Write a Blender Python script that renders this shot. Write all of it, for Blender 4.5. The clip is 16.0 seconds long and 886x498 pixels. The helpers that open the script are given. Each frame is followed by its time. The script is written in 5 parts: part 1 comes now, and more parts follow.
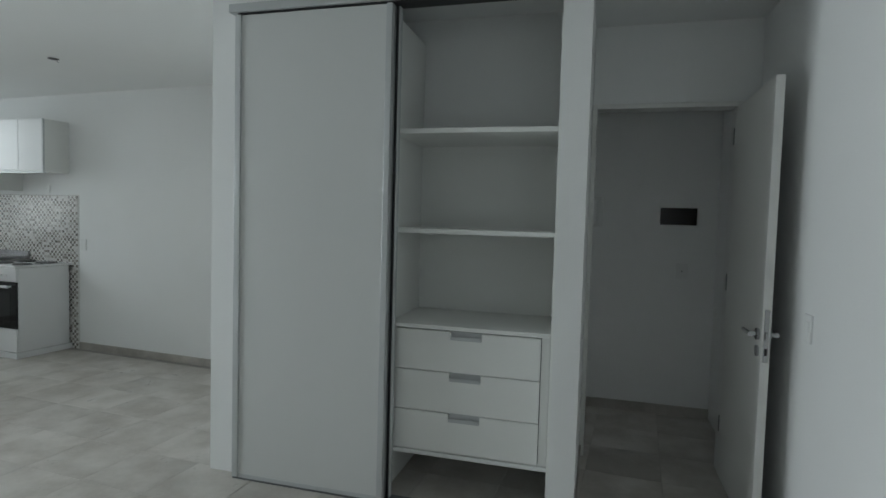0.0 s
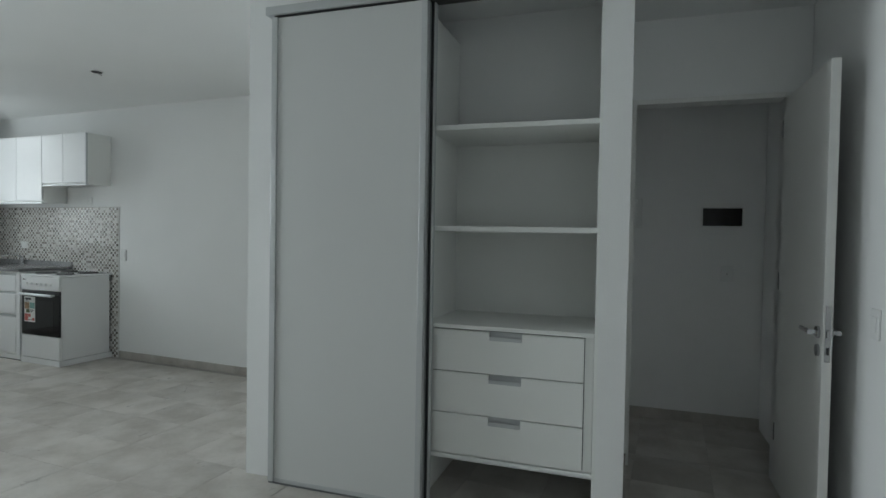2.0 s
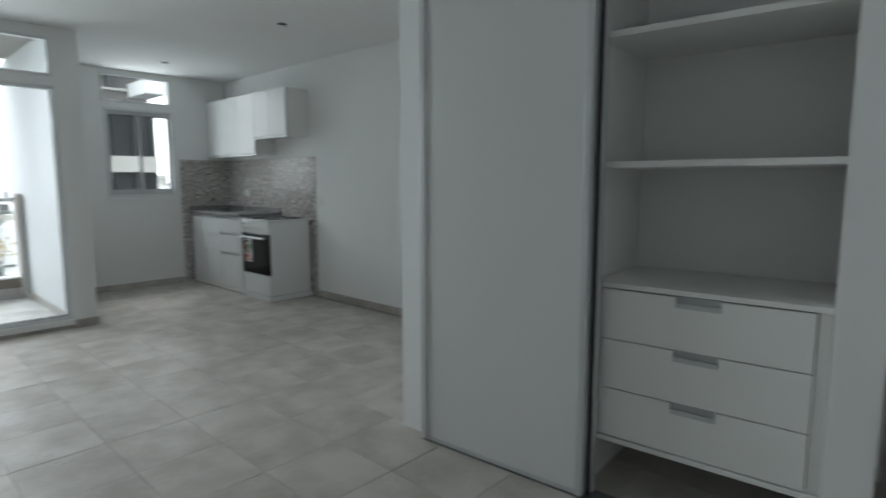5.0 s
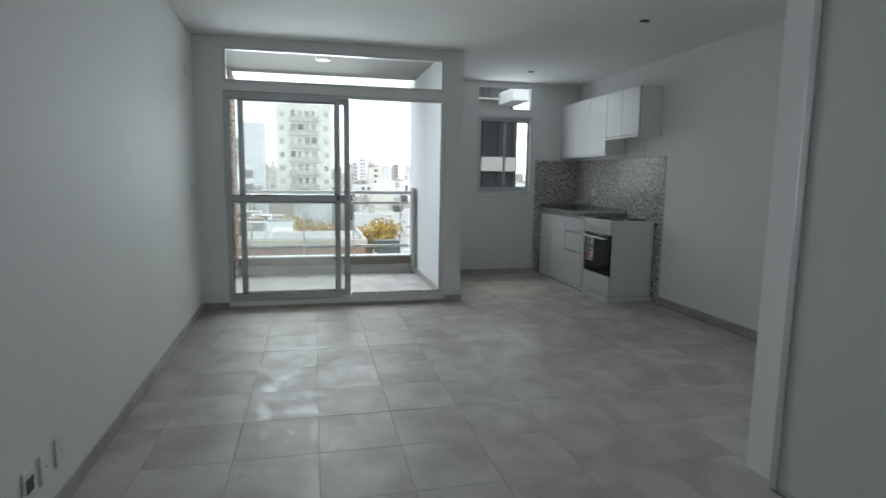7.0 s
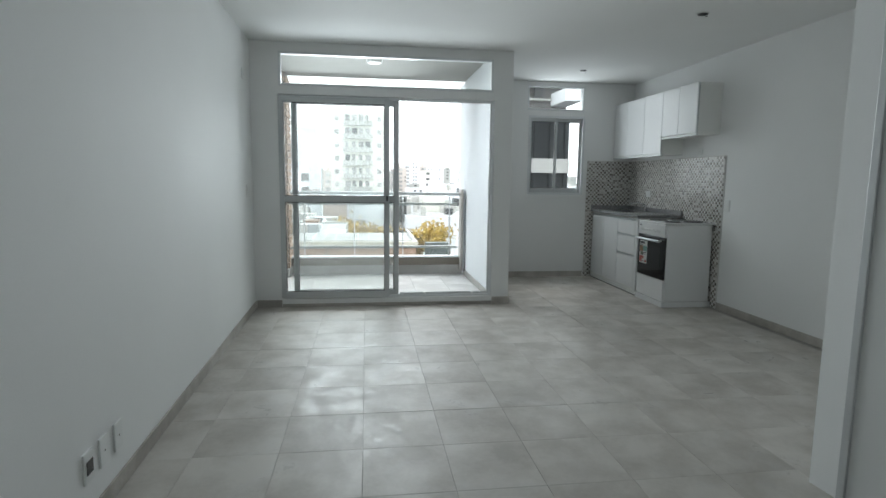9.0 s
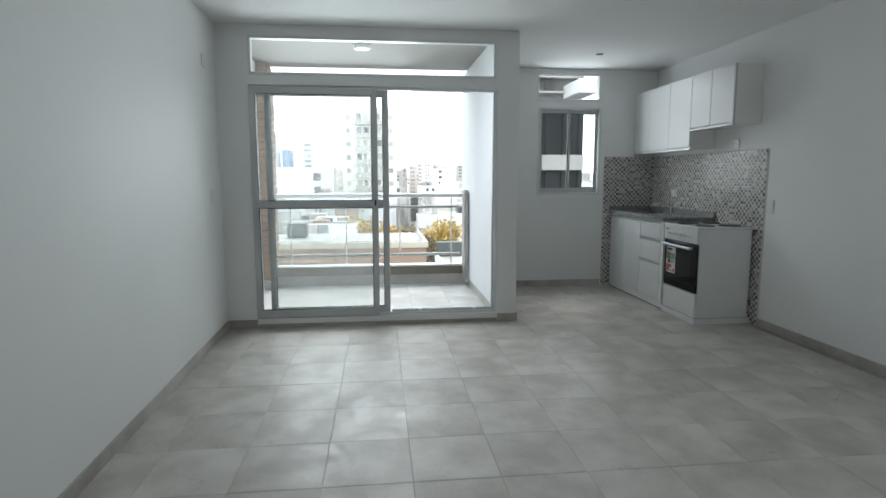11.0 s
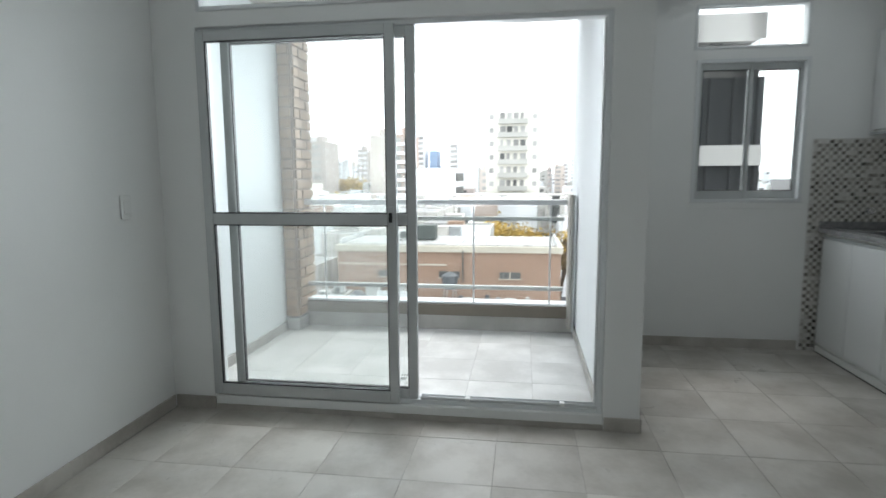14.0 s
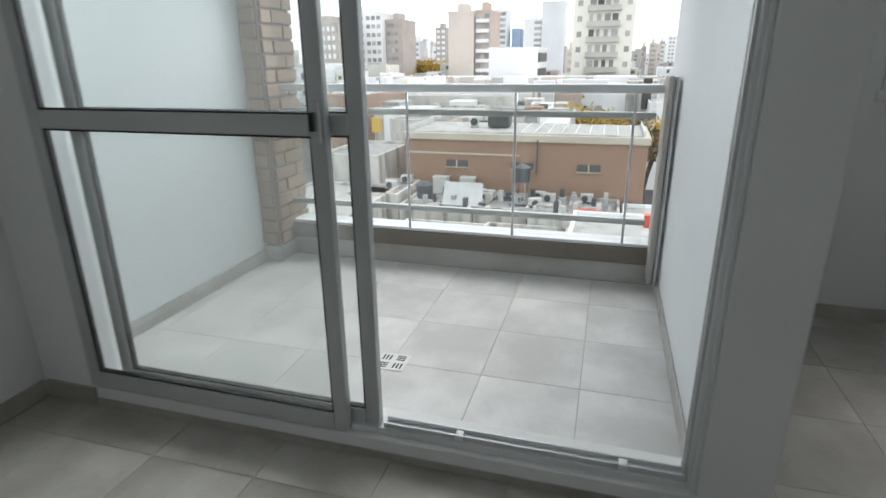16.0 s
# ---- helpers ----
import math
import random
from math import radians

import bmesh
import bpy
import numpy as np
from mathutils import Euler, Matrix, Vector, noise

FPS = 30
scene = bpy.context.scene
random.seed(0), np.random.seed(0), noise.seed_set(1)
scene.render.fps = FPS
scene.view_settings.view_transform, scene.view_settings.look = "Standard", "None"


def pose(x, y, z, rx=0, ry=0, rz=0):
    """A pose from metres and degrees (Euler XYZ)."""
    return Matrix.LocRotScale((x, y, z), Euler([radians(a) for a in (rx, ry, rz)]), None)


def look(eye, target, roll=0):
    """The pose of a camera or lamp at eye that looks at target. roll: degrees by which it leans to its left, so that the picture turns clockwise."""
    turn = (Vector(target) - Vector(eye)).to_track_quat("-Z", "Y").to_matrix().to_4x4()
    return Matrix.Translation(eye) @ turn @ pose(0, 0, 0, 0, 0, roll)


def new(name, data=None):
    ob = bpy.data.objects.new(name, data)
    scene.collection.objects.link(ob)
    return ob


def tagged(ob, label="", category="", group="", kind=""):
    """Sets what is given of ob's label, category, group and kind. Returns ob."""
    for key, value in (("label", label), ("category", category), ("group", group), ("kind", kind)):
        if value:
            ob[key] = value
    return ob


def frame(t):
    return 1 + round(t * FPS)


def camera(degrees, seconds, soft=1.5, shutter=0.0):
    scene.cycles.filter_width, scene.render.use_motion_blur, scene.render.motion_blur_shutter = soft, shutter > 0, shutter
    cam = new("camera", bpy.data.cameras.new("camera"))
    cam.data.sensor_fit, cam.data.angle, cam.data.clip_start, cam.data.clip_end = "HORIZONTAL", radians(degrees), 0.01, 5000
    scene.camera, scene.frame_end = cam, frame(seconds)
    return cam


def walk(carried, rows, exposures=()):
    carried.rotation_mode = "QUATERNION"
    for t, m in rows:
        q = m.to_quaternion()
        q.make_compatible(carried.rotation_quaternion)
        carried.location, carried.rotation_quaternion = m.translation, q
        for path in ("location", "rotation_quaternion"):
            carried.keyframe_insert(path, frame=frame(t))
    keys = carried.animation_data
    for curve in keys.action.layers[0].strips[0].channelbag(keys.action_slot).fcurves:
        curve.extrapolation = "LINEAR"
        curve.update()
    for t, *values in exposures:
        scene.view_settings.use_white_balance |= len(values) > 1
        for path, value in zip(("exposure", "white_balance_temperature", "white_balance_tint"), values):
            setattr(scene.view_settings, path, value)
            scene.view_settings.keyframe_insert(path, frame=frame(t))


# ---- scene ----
cam = camera(76.9, 16.0, shutter=0.6)
PATH = [
    (0, (0.209, 0.355, 1.393), (-0.453, 2.24, 1.29), 1.6),
    (0.5, (0.217, 0.362, 1.391), (-0.485, 2.233, 1.315), 1.4),
    (1, (0.225, 0.373, 1.383), (-0.504, 2.234, 1.322), 1.2),
    (1.5, (0.193, 0.374, 1.357), (-0.559, 2.226, 1.302), 1.2),
    (2, (0.152, 0.393, 1.304), (-0.608, 2.242, 1.256), 1.0),
    (2.5, (0.174, 0.473, 1.27), (-0.591, 2.32, 1.217), 0.8),
    (3, (0.182, 0.575, 1.224), (-0.591, 2.416, 1.108), 0.6),
    (3.2, (0.168, 0.624, 1.225), (-0.608, 2.461, 1.074), 0.5),
    (5.3, (0.092, 0.855, 1.288), (-1.404, 2.157, 1.035), -0.1),
    (5.5, (0.082, 0.855, 1.295), (-1.511, 2.036, 1.040), 0.0),
    (6, (0.065, 0.84, 1.319), (-1.71, 1.721, 1.055), 0.4),
    (6.5, (0.080, 0.84, 1.302), (-1.802, 1.463, 1.043), 0.7),
    (7, (0.073, 0.857, 1.292), (-1.859, 1.306, 1.037), 0.8),
    (7.5, (0.069, 0.868, 1.284), (-1.882, 1.230, 1.031), 0.85),
    (8, (0.063, 0.865, 1.285), (-1.895, 1.187, 1.032), 0.8),
    (8.5, (0.059, 0.855, 1.280), (-1.902, 1.153, 1.030), 0.8),
    (9, (0.065, 0.890, 1.270), (-1.902, 1.160, 1.023), 0.7),
    (9.2, (0.045, 0.892, 1.272), (-1.922, 1.157, 1.025), 0.7),
    (11.5, (-0.929, 1.226, 1.317), (-2.902, 1.429, 1.058), -0.2),
    (12, (-1.261, 1.326, 1.341), (-3.236, 1.503, 1.08), -0.3),
    (12.5, (-1.604, 1.451, 1.338), (-3.585, 1.564, 1.087), -0.5),
    (13, (-1.997, 1.597, 1.326), (-3.982, 1.551, 1.083), -0.3),
    (13.5, (-2.369, 1.692, 1.323), (-4.347, 1.531, 1.081), -0.3),
    (14, (-2.712, 1.757, 1.279), (-4.675, 1.47, 1.026), -0.3),
    (14.5, (-3.069, 1.829, 1.280), (-4.988, 1.388, 0.927), -0.1),
    (15, (-3.416, 1.875, 1.262), (-5.292, 1.36, 0.8), -0.2),
    (15.5, (-3.76, 1.874, 1.252), (-5.605, 1.343, 0.69), -0.3),
    (16, (-4.113, 1.845, 1.234), (-5.929, 1.308, 0.59), -0.6),
]
EXPOSURES = [(0.0, 1.30, 6290, 7), (2.0, 1.34, 6290, 7), (3.2, 1.44, 6290, 7), (5.3, 0.84, 6310, 8), (6.5, 0.34, 6310, 8), (7.0, 0.54, 6310, 8), (8.0, 0.88, 6310, 8), (9.2, 1.0, 6310, 8), (11.5, 0.98, 6320, 9), (12.5, 0.92, 6330, 9), (13.5, 0.94, 6360, 9), (14.5, 0.90, 6410, 10), (16.0, 0.33, 6480, 10)]
walk(cam, [(t, look(eye, target, roll)) for t, eye, target, roll in PATH], EXPOSURES)

# ---------------------------------------------------------------- light
world = bpy.data.worlds.new("world")
scene.world = world
world.use_nodes = True
wn, wl = world.node_tree.nodes, world.node_tree.links
sky = wn.new("ShaderNodeTexSky")
sky.sky_type, sky.sun_disc = "NISHITA", False
sky.sun_elevation, sky.sun_rotation = radians(55), radians(285)
sky.air_density, sky.dust_density, sky.ozone_density = 1.0, 6.0, 1.0
cloud = wn.new("ShaderNodeMix")
cloud.data_type = "RGBA"
cloud.inputs[0].default_value = 0.88
cloud.inputs[7].default_value = (12.5, 13.0, 13.3, 1)
wl.new(sky.outputs[0], cloud.inputs[6])
wl.new(cloud.outputs[2], wn["Background"].inputs[0])
wn["Background"].inputs[1].default_value = 0.13

sun_data = bpy.data.lights.new("sun", "SUN")
sun_data.energy, sun_data.angle, sun_data.color = 0.75, radians(25), (1.0, 0.97, 0.93)
sun_lamp = new("sun", sun_data)
sun_lamp.matrix_world = look((-10, 4, 15), (0, 0, 0))


def sky_window(name, x, y0, y1, z0, z1, radiance, spread=130):
    """The sky's light in an opening, shining into the place."""
    a = bpy.data.lights.new(name, "AREA")
    a.shape, a.size, a.size_y = "RECTANGLE", y1 - y0, z1 - z0
    a.energy, a.color = radiance * math.pi * (y1 - y0) * (z1 - z0), (0.93, 1.0, 1.03)
    ob = new(name, a)
    a.spread = radians(spread)
    ob.matrix_world = look((x, (y0 + y1) / 2, (z0 + z1) / 2), (x + 1, (y0 + y1) / 2, (z0 + z1) / 2))


sky_window("daylight_kitchen_window", -7.035, 2.99, 3.69, 1.14, 2.46, 1.1, 165)
sky_window("daylight_balcony", -7.19, -0.05, 1.5, 1.0, 2.45, 2.25, 104)
sky_window("daylight_balcony_door", -5.465, 0.45, 2.08, 0.9, 2.42, 0.33, 80)


# ---------------------------------------------------------------- materials
def mat(name, base, rough=0.6, metal=0.0, vary=0.08, big=1.5, fine=60.0, bump=0.05, tint=None, rnd=0.0, island=0.0, spec=0.5):
    """Base colour varied at two scales, with fine relief; rnd and island vary it piece by piece."""
    m = bpy.data.materials.new(name)
    m.use_nodes = True
    n, l = m.node_tree.nodes, m.node_tree.links
    b = n["Principled BSDF"]
    b.inputs["Metallic"].default_value = metal
    b.inputs["Specular IOR Level"].default_value = spec
    tc = n.new("ShaderNodeTexCoord")
    geo = n.new("ShaderNodeNewGeometry")
    info = n.new("ShaderNodeObjectInfo")
    shift = n.new("ShaderNodeVectorMath")
    shift.operation = "MULTIPLY_ADD"
    l.new(info.outputs["Random"], shift.inputs[0])
    shift.inputs[1].default_value = (37.0, 17.0, 53.0) if rnd else (0, 0, 0)
    l.new(geo.outputs["Position"], shift.inputs[2])
    n1, n2 = n.new("ShaderNodeTexNoise"), n.new("ShaderNodeTexNoise")
    n1.inputs["Scale"].default_value, n1.inputs["Detail"].default_value = big, 5
    n2.inputs["Scale"].default_value, n2.inputs["Detail"].default_value = fine, 3
    for q in (n1, n2):
        l.new(shift.outputs[0], q.inputs["Vector"])
    add = n.new("ShaderNodeMath")
    add.operation = "MULTIPLY_ADD"
    l.new(n2.outputs[0], add.inputs[0])
    add.inputs[1].default_value = 0.35
    l.new(n1.outputs[0], add.inputs[2])
    ramp = n.new("ShaderNodeMapRange")
    ramp.inputs[1].default_value, ramp.inputs[2].default_value = 0.35, 1.0
    l.new(add.outputs[0], ramp.inputs[0])
    mix = n.new("ShaderNodeMix")
    mix.data_type = "RGBA"
    dark = tint or [c * (1 - 2 * vary) for c in base]
    mix.inputs[6].default_value = (*dark, 1)
    mix.inputs[7].default_value = (*[min(1, c * (1 + vary)) for c in base], 1)
    l.new(ramp.outputs[0], mix.inputs[0])
    col = mix.outputs[2]
    if rnd or island:
        hsv = n.new("ShaderNodeHueSaturation")
        mr = n.new("ShaderNodeMapRange")
        k = rnd or island
        mr.inputs[3].default_value, mr.inputs[4].default_value = 1 - k, 1 + k
        l.new(info.outputs["Random"] if rnd else geo.outputs["Random Per Island"], mr.inputs[0])
        l.new(mr.outputs[0], hsv.inputs["Value"])
        l.new(col, hsv.inputs["Color"])
        col = hsv.outputs[0]
    l.new(col, b.inputs["Base Color"])
    rr = n.new("ShaderNodeMapRange")
    rr.inputs[3].default_value, rr.inputs[4].default_value = max(0.02, rough * 0.8), min(1, rough * 1.2)
    l.new(n1.outputs[0], rr.inputs[0])
    l.new(rr.outputs[0], b.inputs["Roughness"])
    if bump:
        bp = n.new("ShaderNodeBump")
        bp.inputs["Strength"].default_value, bp.inputs["Distance"].default_value = bump, 0.01
        l.new(n2.outputs[0], bp.inputs["Height"])
        l.new(bp.outputs[0], b.inputs["Normal"])
    return m


def glass_mat(name, colour=(0.955, 0.97, 0.965), film=0.02):
    """A thin clear pane: light goes straight through, gloss by Fresnel, a faint film of dust."""
    m = bpy.data.materials.new(name)
    m.use_nodes = True
    n, l = m.node_tree.nodes, m.node_tree.links
    n.remove(n["Principled BSDF"])
    clear, gloss, dust = n.new("ShaderNodeBsdfTransparent"), n.new("ShaderNodeBsdfGlossy"), n.new("ShaderNodeBsdfTranslucent")
    clear.inputs[0].default_value = (*colour, 1)
    gloss.inputs["Roughness"].default_value = 0.02
    dust.inputs[0].default_value = (0.7, 0.7, 0.7, 1)
    edge, power, fres = n.new("ShaderNodeLayerWeight"), n.new("ShaderNodeMath"), n.new("ShaderNodeMapRange")
    m1, m2 = n.new("ShaderNodeMixShader"), n.new("ShaderNodeMixShader")
    power.operation = "POWER"
    power.inputs[1].default_value = 5.0
    l.new(edge.outputs["Facing"], power.inputs[0])
    fres.inputs[3].default_value, fres.inputs[4].default_value = 0.035, 0.85
    l.new(power.outputs[0], fres.inputs[0])
    l.new(fres.outputs[0], m1.inputs[0])
    l.new(clear.outputs[0], m1.inputs[1])
    l.new(gloss.outputs[0], m1.inputs[2])
    m2.inputs[0].default_value = film
    l.new(m1.outputs[0], m2.inputs[1])
    l.new(dust.outputs[0], m2.inputs[2])
    l.new(m2.outputs[0], n["Material Output"].inputs[0])
    return m


def tile_mat(name, base, rough, dark, film=0.3):
    """Cement-look porcelain tile: soft clouds, pale smears of grout film, a satin glaze."""
    m = mat(name, base, rough, vary=0.06, big=3.4, fine=45.0, bump=0.03, rnd=0.05, tint=dark)
    n, l = m.node_tree.nodes, m.node_tree.links
    b = n["Principled BSDF"]
    b.inputs["Specular IOR Level"].default_value = 0.18
    [q for q in n if q.type == "MATH"][0].inputs[1].default_value = 0.13
    ramp = [q for q in n if q.type == "MAP_RANGE"][0]
    ramp.inputs[1].default_value, ramp.inputs[2].default_value = 0.42, 0.70
    geo = [q for q in n if q.type == "NEW_GEOMETRY"][0]
    streak = n.new("ShaderNodeTexNoise")
    streak.inputs["Scale"].default_value, streak.inputs["Detail"].default_value = 3.0, 7
    streak.inputs["Distortion"].default_value = 1.2
    l.new(geo.outputs["Position"], streak.inputs["Vector"])
    sm = n.new("ShaderNodeMapRange")
    sm.inputs[1].default_value, sm.inputs[2].default_value = 0.54, 0.66
    sm.inputs[4].default_value = film
    l.new(streak.outputs[0], sm.inputs[0])
    hsv = [q for q in n if q.type == "HUE_SAT"][0]
    mx = n.new("ShaderNodeMix")
    mx.data_type = "RGBA"
    mx.inputs[7].default_value = (0.58, 0.575, 0.56, 1)
    l.new(sm.outputs[0], mx.inputs[0])
    l.new(hsv.outputs[0], mx.inputs[6])
    l.new(mx.outputs[2], b.inputs["Base Color"])
    rr = n.new("ShaderNodeMapRange")
    rr.inputs[1].default_value, rr.inputs[2].default_value = 0.40, 0.66
    rr.inputs[3].default_value, rr.inputs[4].default_value = rough * 1.12, rough * 0.85
    l.new(streak.outputs[0], rr.inputs[0])
    scuff = n.new("ShaderNodeTexNoise")
    scuff.inputs["Scale"].default_value, scuff.inputs["Detail"].default_value = 11.0, 9
    scuff.inputs["Roughness"].default_value, scuff.inputs["Distortion"].default_value = 0.66, 1.1
    l.new(geo.outputs["Position"], scuff.inputs["Vector"])
    sc = n.new("ShaderNodeMapRange")
    sc.inputs[1].default_value, sc.inputs[2].default_value = 0.49, 0.62
    sc.inputs[3].default_value, sc.inputs[4].default_value = 1.08, 0.70
    l.new(scuff.outputs[0], sc.inputs[0])
    wet = n.new("ShaderNodeMath")
    wet.operation = "MULTIPLY"
    l.new(rr.outputs[0], wet.inputs[0])
    l.new(sc.outputs[0], wet.inputs[1])
    l.new(wet.outputs[0], b.inputs["Roughness"])
    return m


def mosaic_mat(name, tones, single=False):
    """Small glazed pieces, each in one of a few tones by chance."""
    m = bpy.data.materials.new(name)
    m.use_nodes = True
    n, l = m.node_tree.nodes, m.node_tree.links
    b = n["Principled BSDF"]
    geo = n.new("ShaderNodeObjectInfo" if single else "ShaderNodeNewGeometry")
    ramp = n.new("ShaderNodeValToRGB")
    ramp.color_ramp.interpolation = "CONSTANT"
    e = ramp.color_ramp.elements
    for k, (p, c) in enumerate(tones):
        q = e[k] if k < 2 else e.new(p)
        q.position, q.color = p, (*c, 1)
    l.new(geo.outputs["Random" if single else "Random Per Island"], ramp.inputs[0])
    l.new(ramp.outputs[0], b.inputs["Base Color"])
    b.inputs["Roughness"].default_value = 0.25
    return m


def brick_wall_mat(name, c1, c2, mortar, scale):
    m = mat(name, c1, 0.85, vary=0.12, big=0.4, fine=8, bump=0.1)
    n, l = m.node_tree.nodes, m.node_tree.links
    b = n["Principled BSDF"]
    geo = n.new("ShaderNodeNewGeometry")
    sep, com = n.new("ShaderNodeSeparateXYZ"), n.new("ShaderNodeCombineXYZ")
    sm = n.new("ShaderNodeMath")
    l.new(geo.outputs["Position"], sep.inputs[0])
    l.new(sep.outputs[0], sm.inputs[0])
    l.new(sep.outputs[1], sm.inputs[1])
    l.new(sm.outputs[0], com.inputs[0])
    l.new(sep.outputs[2], com.inputs[1])
    br = n.new("ShaderNodeTexBrick")
    br.inputs["Scale"].default_value = scale
    br.inputs["Color1"].default_value, br.inputs["Color2"].default_value, br.inputs["Mortar"].default_value = (*c1, 1), (*c2, 1), (*mortar, 1)
    br.inputs["Mortar Size"].default_value = 0.012
    l.new(com.outputs[0], br.inputs["Vector"])
    mixn = [q for q in n if q.type == "MIX"][0]
    mul = n.new("ShaderNodeMix")
    mul.data_type, mul.blend_type = "RGBA", "MULTIPLY"
    mul.inputs[0].default_value = 0.35
    l.new(br.outputs[0], mul.inputs[6])
    l.new(mixn.outputs[2], mul.inputs[7])
    l.new(mul.outputs[2], b.inputs["Base Color"])
    return m


def stained_mat(name, base, stain):
    """Painted render with dark streaks of rain running down."""
    m = mat(name, base, 0.9, vary=0.10, big=0.5, fine=7, bump=0.1)
    n, l = m.node_tree.nodes, m.node_tree.links
    b = n["Principled BSDF"]
    geo = n.new("ShaderNodeNewGeometry")
    mp = n.new("ShaderNodeMapping")
    mp.inputs["Scale"].default_value = (1.3, 1.3, 0.28)
    l.new(geo.outputs["Position"], mp.inputs[0])
    ns = n.new("ShaderNodeTexNoise")
    ns.inputs["Scale"].default_value, ns.inputs["Detail"].default_value = 1.4, 6
    l.new(mp.outputs[0], ns.inputs["Vector"])
    rg = n.new("ShaderNodeMapRange")
    rg.inputs[1].default_value, rg.inputs[2].default_value = 0.47, 0.78
    l.new(ns.outputs[0], rg.inputs[0])
    mixn = [q for q in n if q.type == "MIX"][0]
    mx = n.new("ShaderNodeMix")
    mx.data_type = "RGBA"
    l.new(rg.outputs[0], mx.inputs[0])
    l.new(mixn.outputs[2], mx.inputs[6])
    mx.inputs[7].default_value = (*stain, 1)
    l.new(mx.outputs[2], b.inputs["Base Color"])
    return m


WALL = mat("wall_paint", (0.865, 0.872, 0.865), 0.75, vary=0.025, big=0.9, fine=160, bump=0.06)
CEIL = mat("ceiling_paint", (0.85, 0.86, 0.85), 0.85, vary=0.03, big=0.7, fine=140, bump=0.05)
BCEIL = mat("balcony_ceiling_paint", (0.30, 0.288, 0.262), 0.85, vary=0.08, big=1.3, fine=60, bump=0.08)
EXTW = mat("balcony_paint", (0.80, 0.83, 0.85), 0.8, vary=0.03, big=1.2, fine=90, bump=0.12)
TILE = tile_mat("floor_tile", (0.56, 0.535, 0.497), 0.43, (0.435, 0.408, 0.37), 0.22)
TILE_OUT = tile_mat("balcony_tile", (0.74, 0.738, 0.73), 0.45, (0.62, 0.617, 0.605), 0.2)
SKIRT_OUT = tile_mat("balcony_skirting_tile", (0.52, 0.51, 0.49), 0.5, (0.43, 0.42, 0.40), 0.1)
GROUT = mat("grout", (0.42, 0.40, 0.372), 0.9, vary=0.15, big=4, fine=120, bump=0.2)
SKIRT = tile_mat("skirting_tile", (0.53, 0.505, 0.47), 0.46, (0.385, 0.358, 0.325), 0.1)
ALU = mat("anodised_aluminium", (0.58, 0.60, 0.605), 0.42, metal=0.25, vary=0.05, big=3, fine=200, bump=0.02)
ALU_W = mat("light_aluminium", (0.62, 0.64, 0.65), 0.4, metal=0.35, vary=0.04, big=3, fine=200, bump=0.02)
# rubber parts, and also the painted shade in drawer gaps and at the cabinet foot
BLACK = mat("black_rubber_and_shade", (0.02, 0.02, 0.022), 0.6, vary=0.2, big=6, fine=100, bump=0.05)
MELA = mat("white_melamine", (0.85, 0.86, 0.835), 0.42, vary=0.015, big=1.2, fine=220, bump=0.015)
# greyish door, toned further down so door and interior look equally lit
MELA_D = mat("dimmed_door_melamine", (0.68, 0.69, 0.68), 0.45, vary=0.015, big=0.9, fine=220, bump=0.015)
FRAME_W = mat("white_frame_paint", (0.76, 0.78, 0.79), 0.38, vary=0.03, big=3, fine=200, bump=0.02)
BAND = stained_mat("weathered_concrete_band", (0.40, 0.39, 0.37), (0.14, 0.135, 0.125))
GREYW = stained_mat("dark_grey_render", (0.085, 0.083, 0.078), (0.03, 0.03, 0.03))
MELA_G = mat("kitchen_front_white", (0.80, 0.81, 0.81), 0.33, vary=0.015, big=1.2, fine=220, bump=0.01)
ENAMEL = mat("white_enamel", (0.80, 0.81, 0.81), 0.22, vary=0.015, big=2, fine=80, bump=0.01)
STEEL = mat("stainless_steel", (0.45, 0.45, 0.45), 0.25, metal=0.95, vary=0.06, big=4, fine=260, bump=0.02)
# darker copy of the steel: the bowl's shade is put into its colour
STEEL_D = mat("shaded_sink_steel", (0.20, 0.20, 0.205), 0.35, metal=0.9, vary=0.08, big=6, fine=260, bump=0.02)
DARK_ALU = mat("worn_dark_aluminium", (0.20, 0.21, 0.215), 0.45, metal=0.4, vary=0.08, big=4, fine=200, bump=0.02)
CHROME = mat("chrome", (0.5, 0.5, 0.51), 0.18, metal=1.0, vary=0.03, big=8, fine=80, bump=0.0)
GRANITE = mat("grey_granite", (0.30, 0.30, 0.30), 0.25, vary=0.25, big=30, fine=260, bump=0.01, tint=(0.17, 0.17, 0.175))
OVENGLASS = mat("black_oven_glass", (0.012, 0.012, 0.013), 0.08, vary=0.1, big=3, fine=40, bump=0.0)
OVENPANE = mat("smoked_oven_pane", (0.022, 0.022, 0.023), 0.04, vary=0.1, big=3, fine=40, bump=0.0, spec=0.7)
IRON = mat("cast_iron_black", (0.018, 0.018, 0.018), 0.5, vary=0.2, big=20, fine=200, bump=0.1)
PLASTIC = mat("white_plastic", (0.81, 0.82, 0.81), 0.4, vary=0.02, big=6, fine=100, bump=0.01)
SMOKE = mat("dark_smoked_plastic", (0.022, 0.018, 0.018), 0.25, vary=0.1, big=5, fine=60, bump=0.0)
DOORPAINT = mat("door_paint", (0.80, 0.80, 0.775), 0.5, vary=0.02, big=2, fine=130, bump=0.03)
PALE_TONES = ((0.0, (0.76, 0.75, 0.725)), (0.60, (0.69, 0.675, 0.65)), (0.88, (0.60, 0.58, 0.55)), (0.97, (0.32, 0.30, 0.275)))
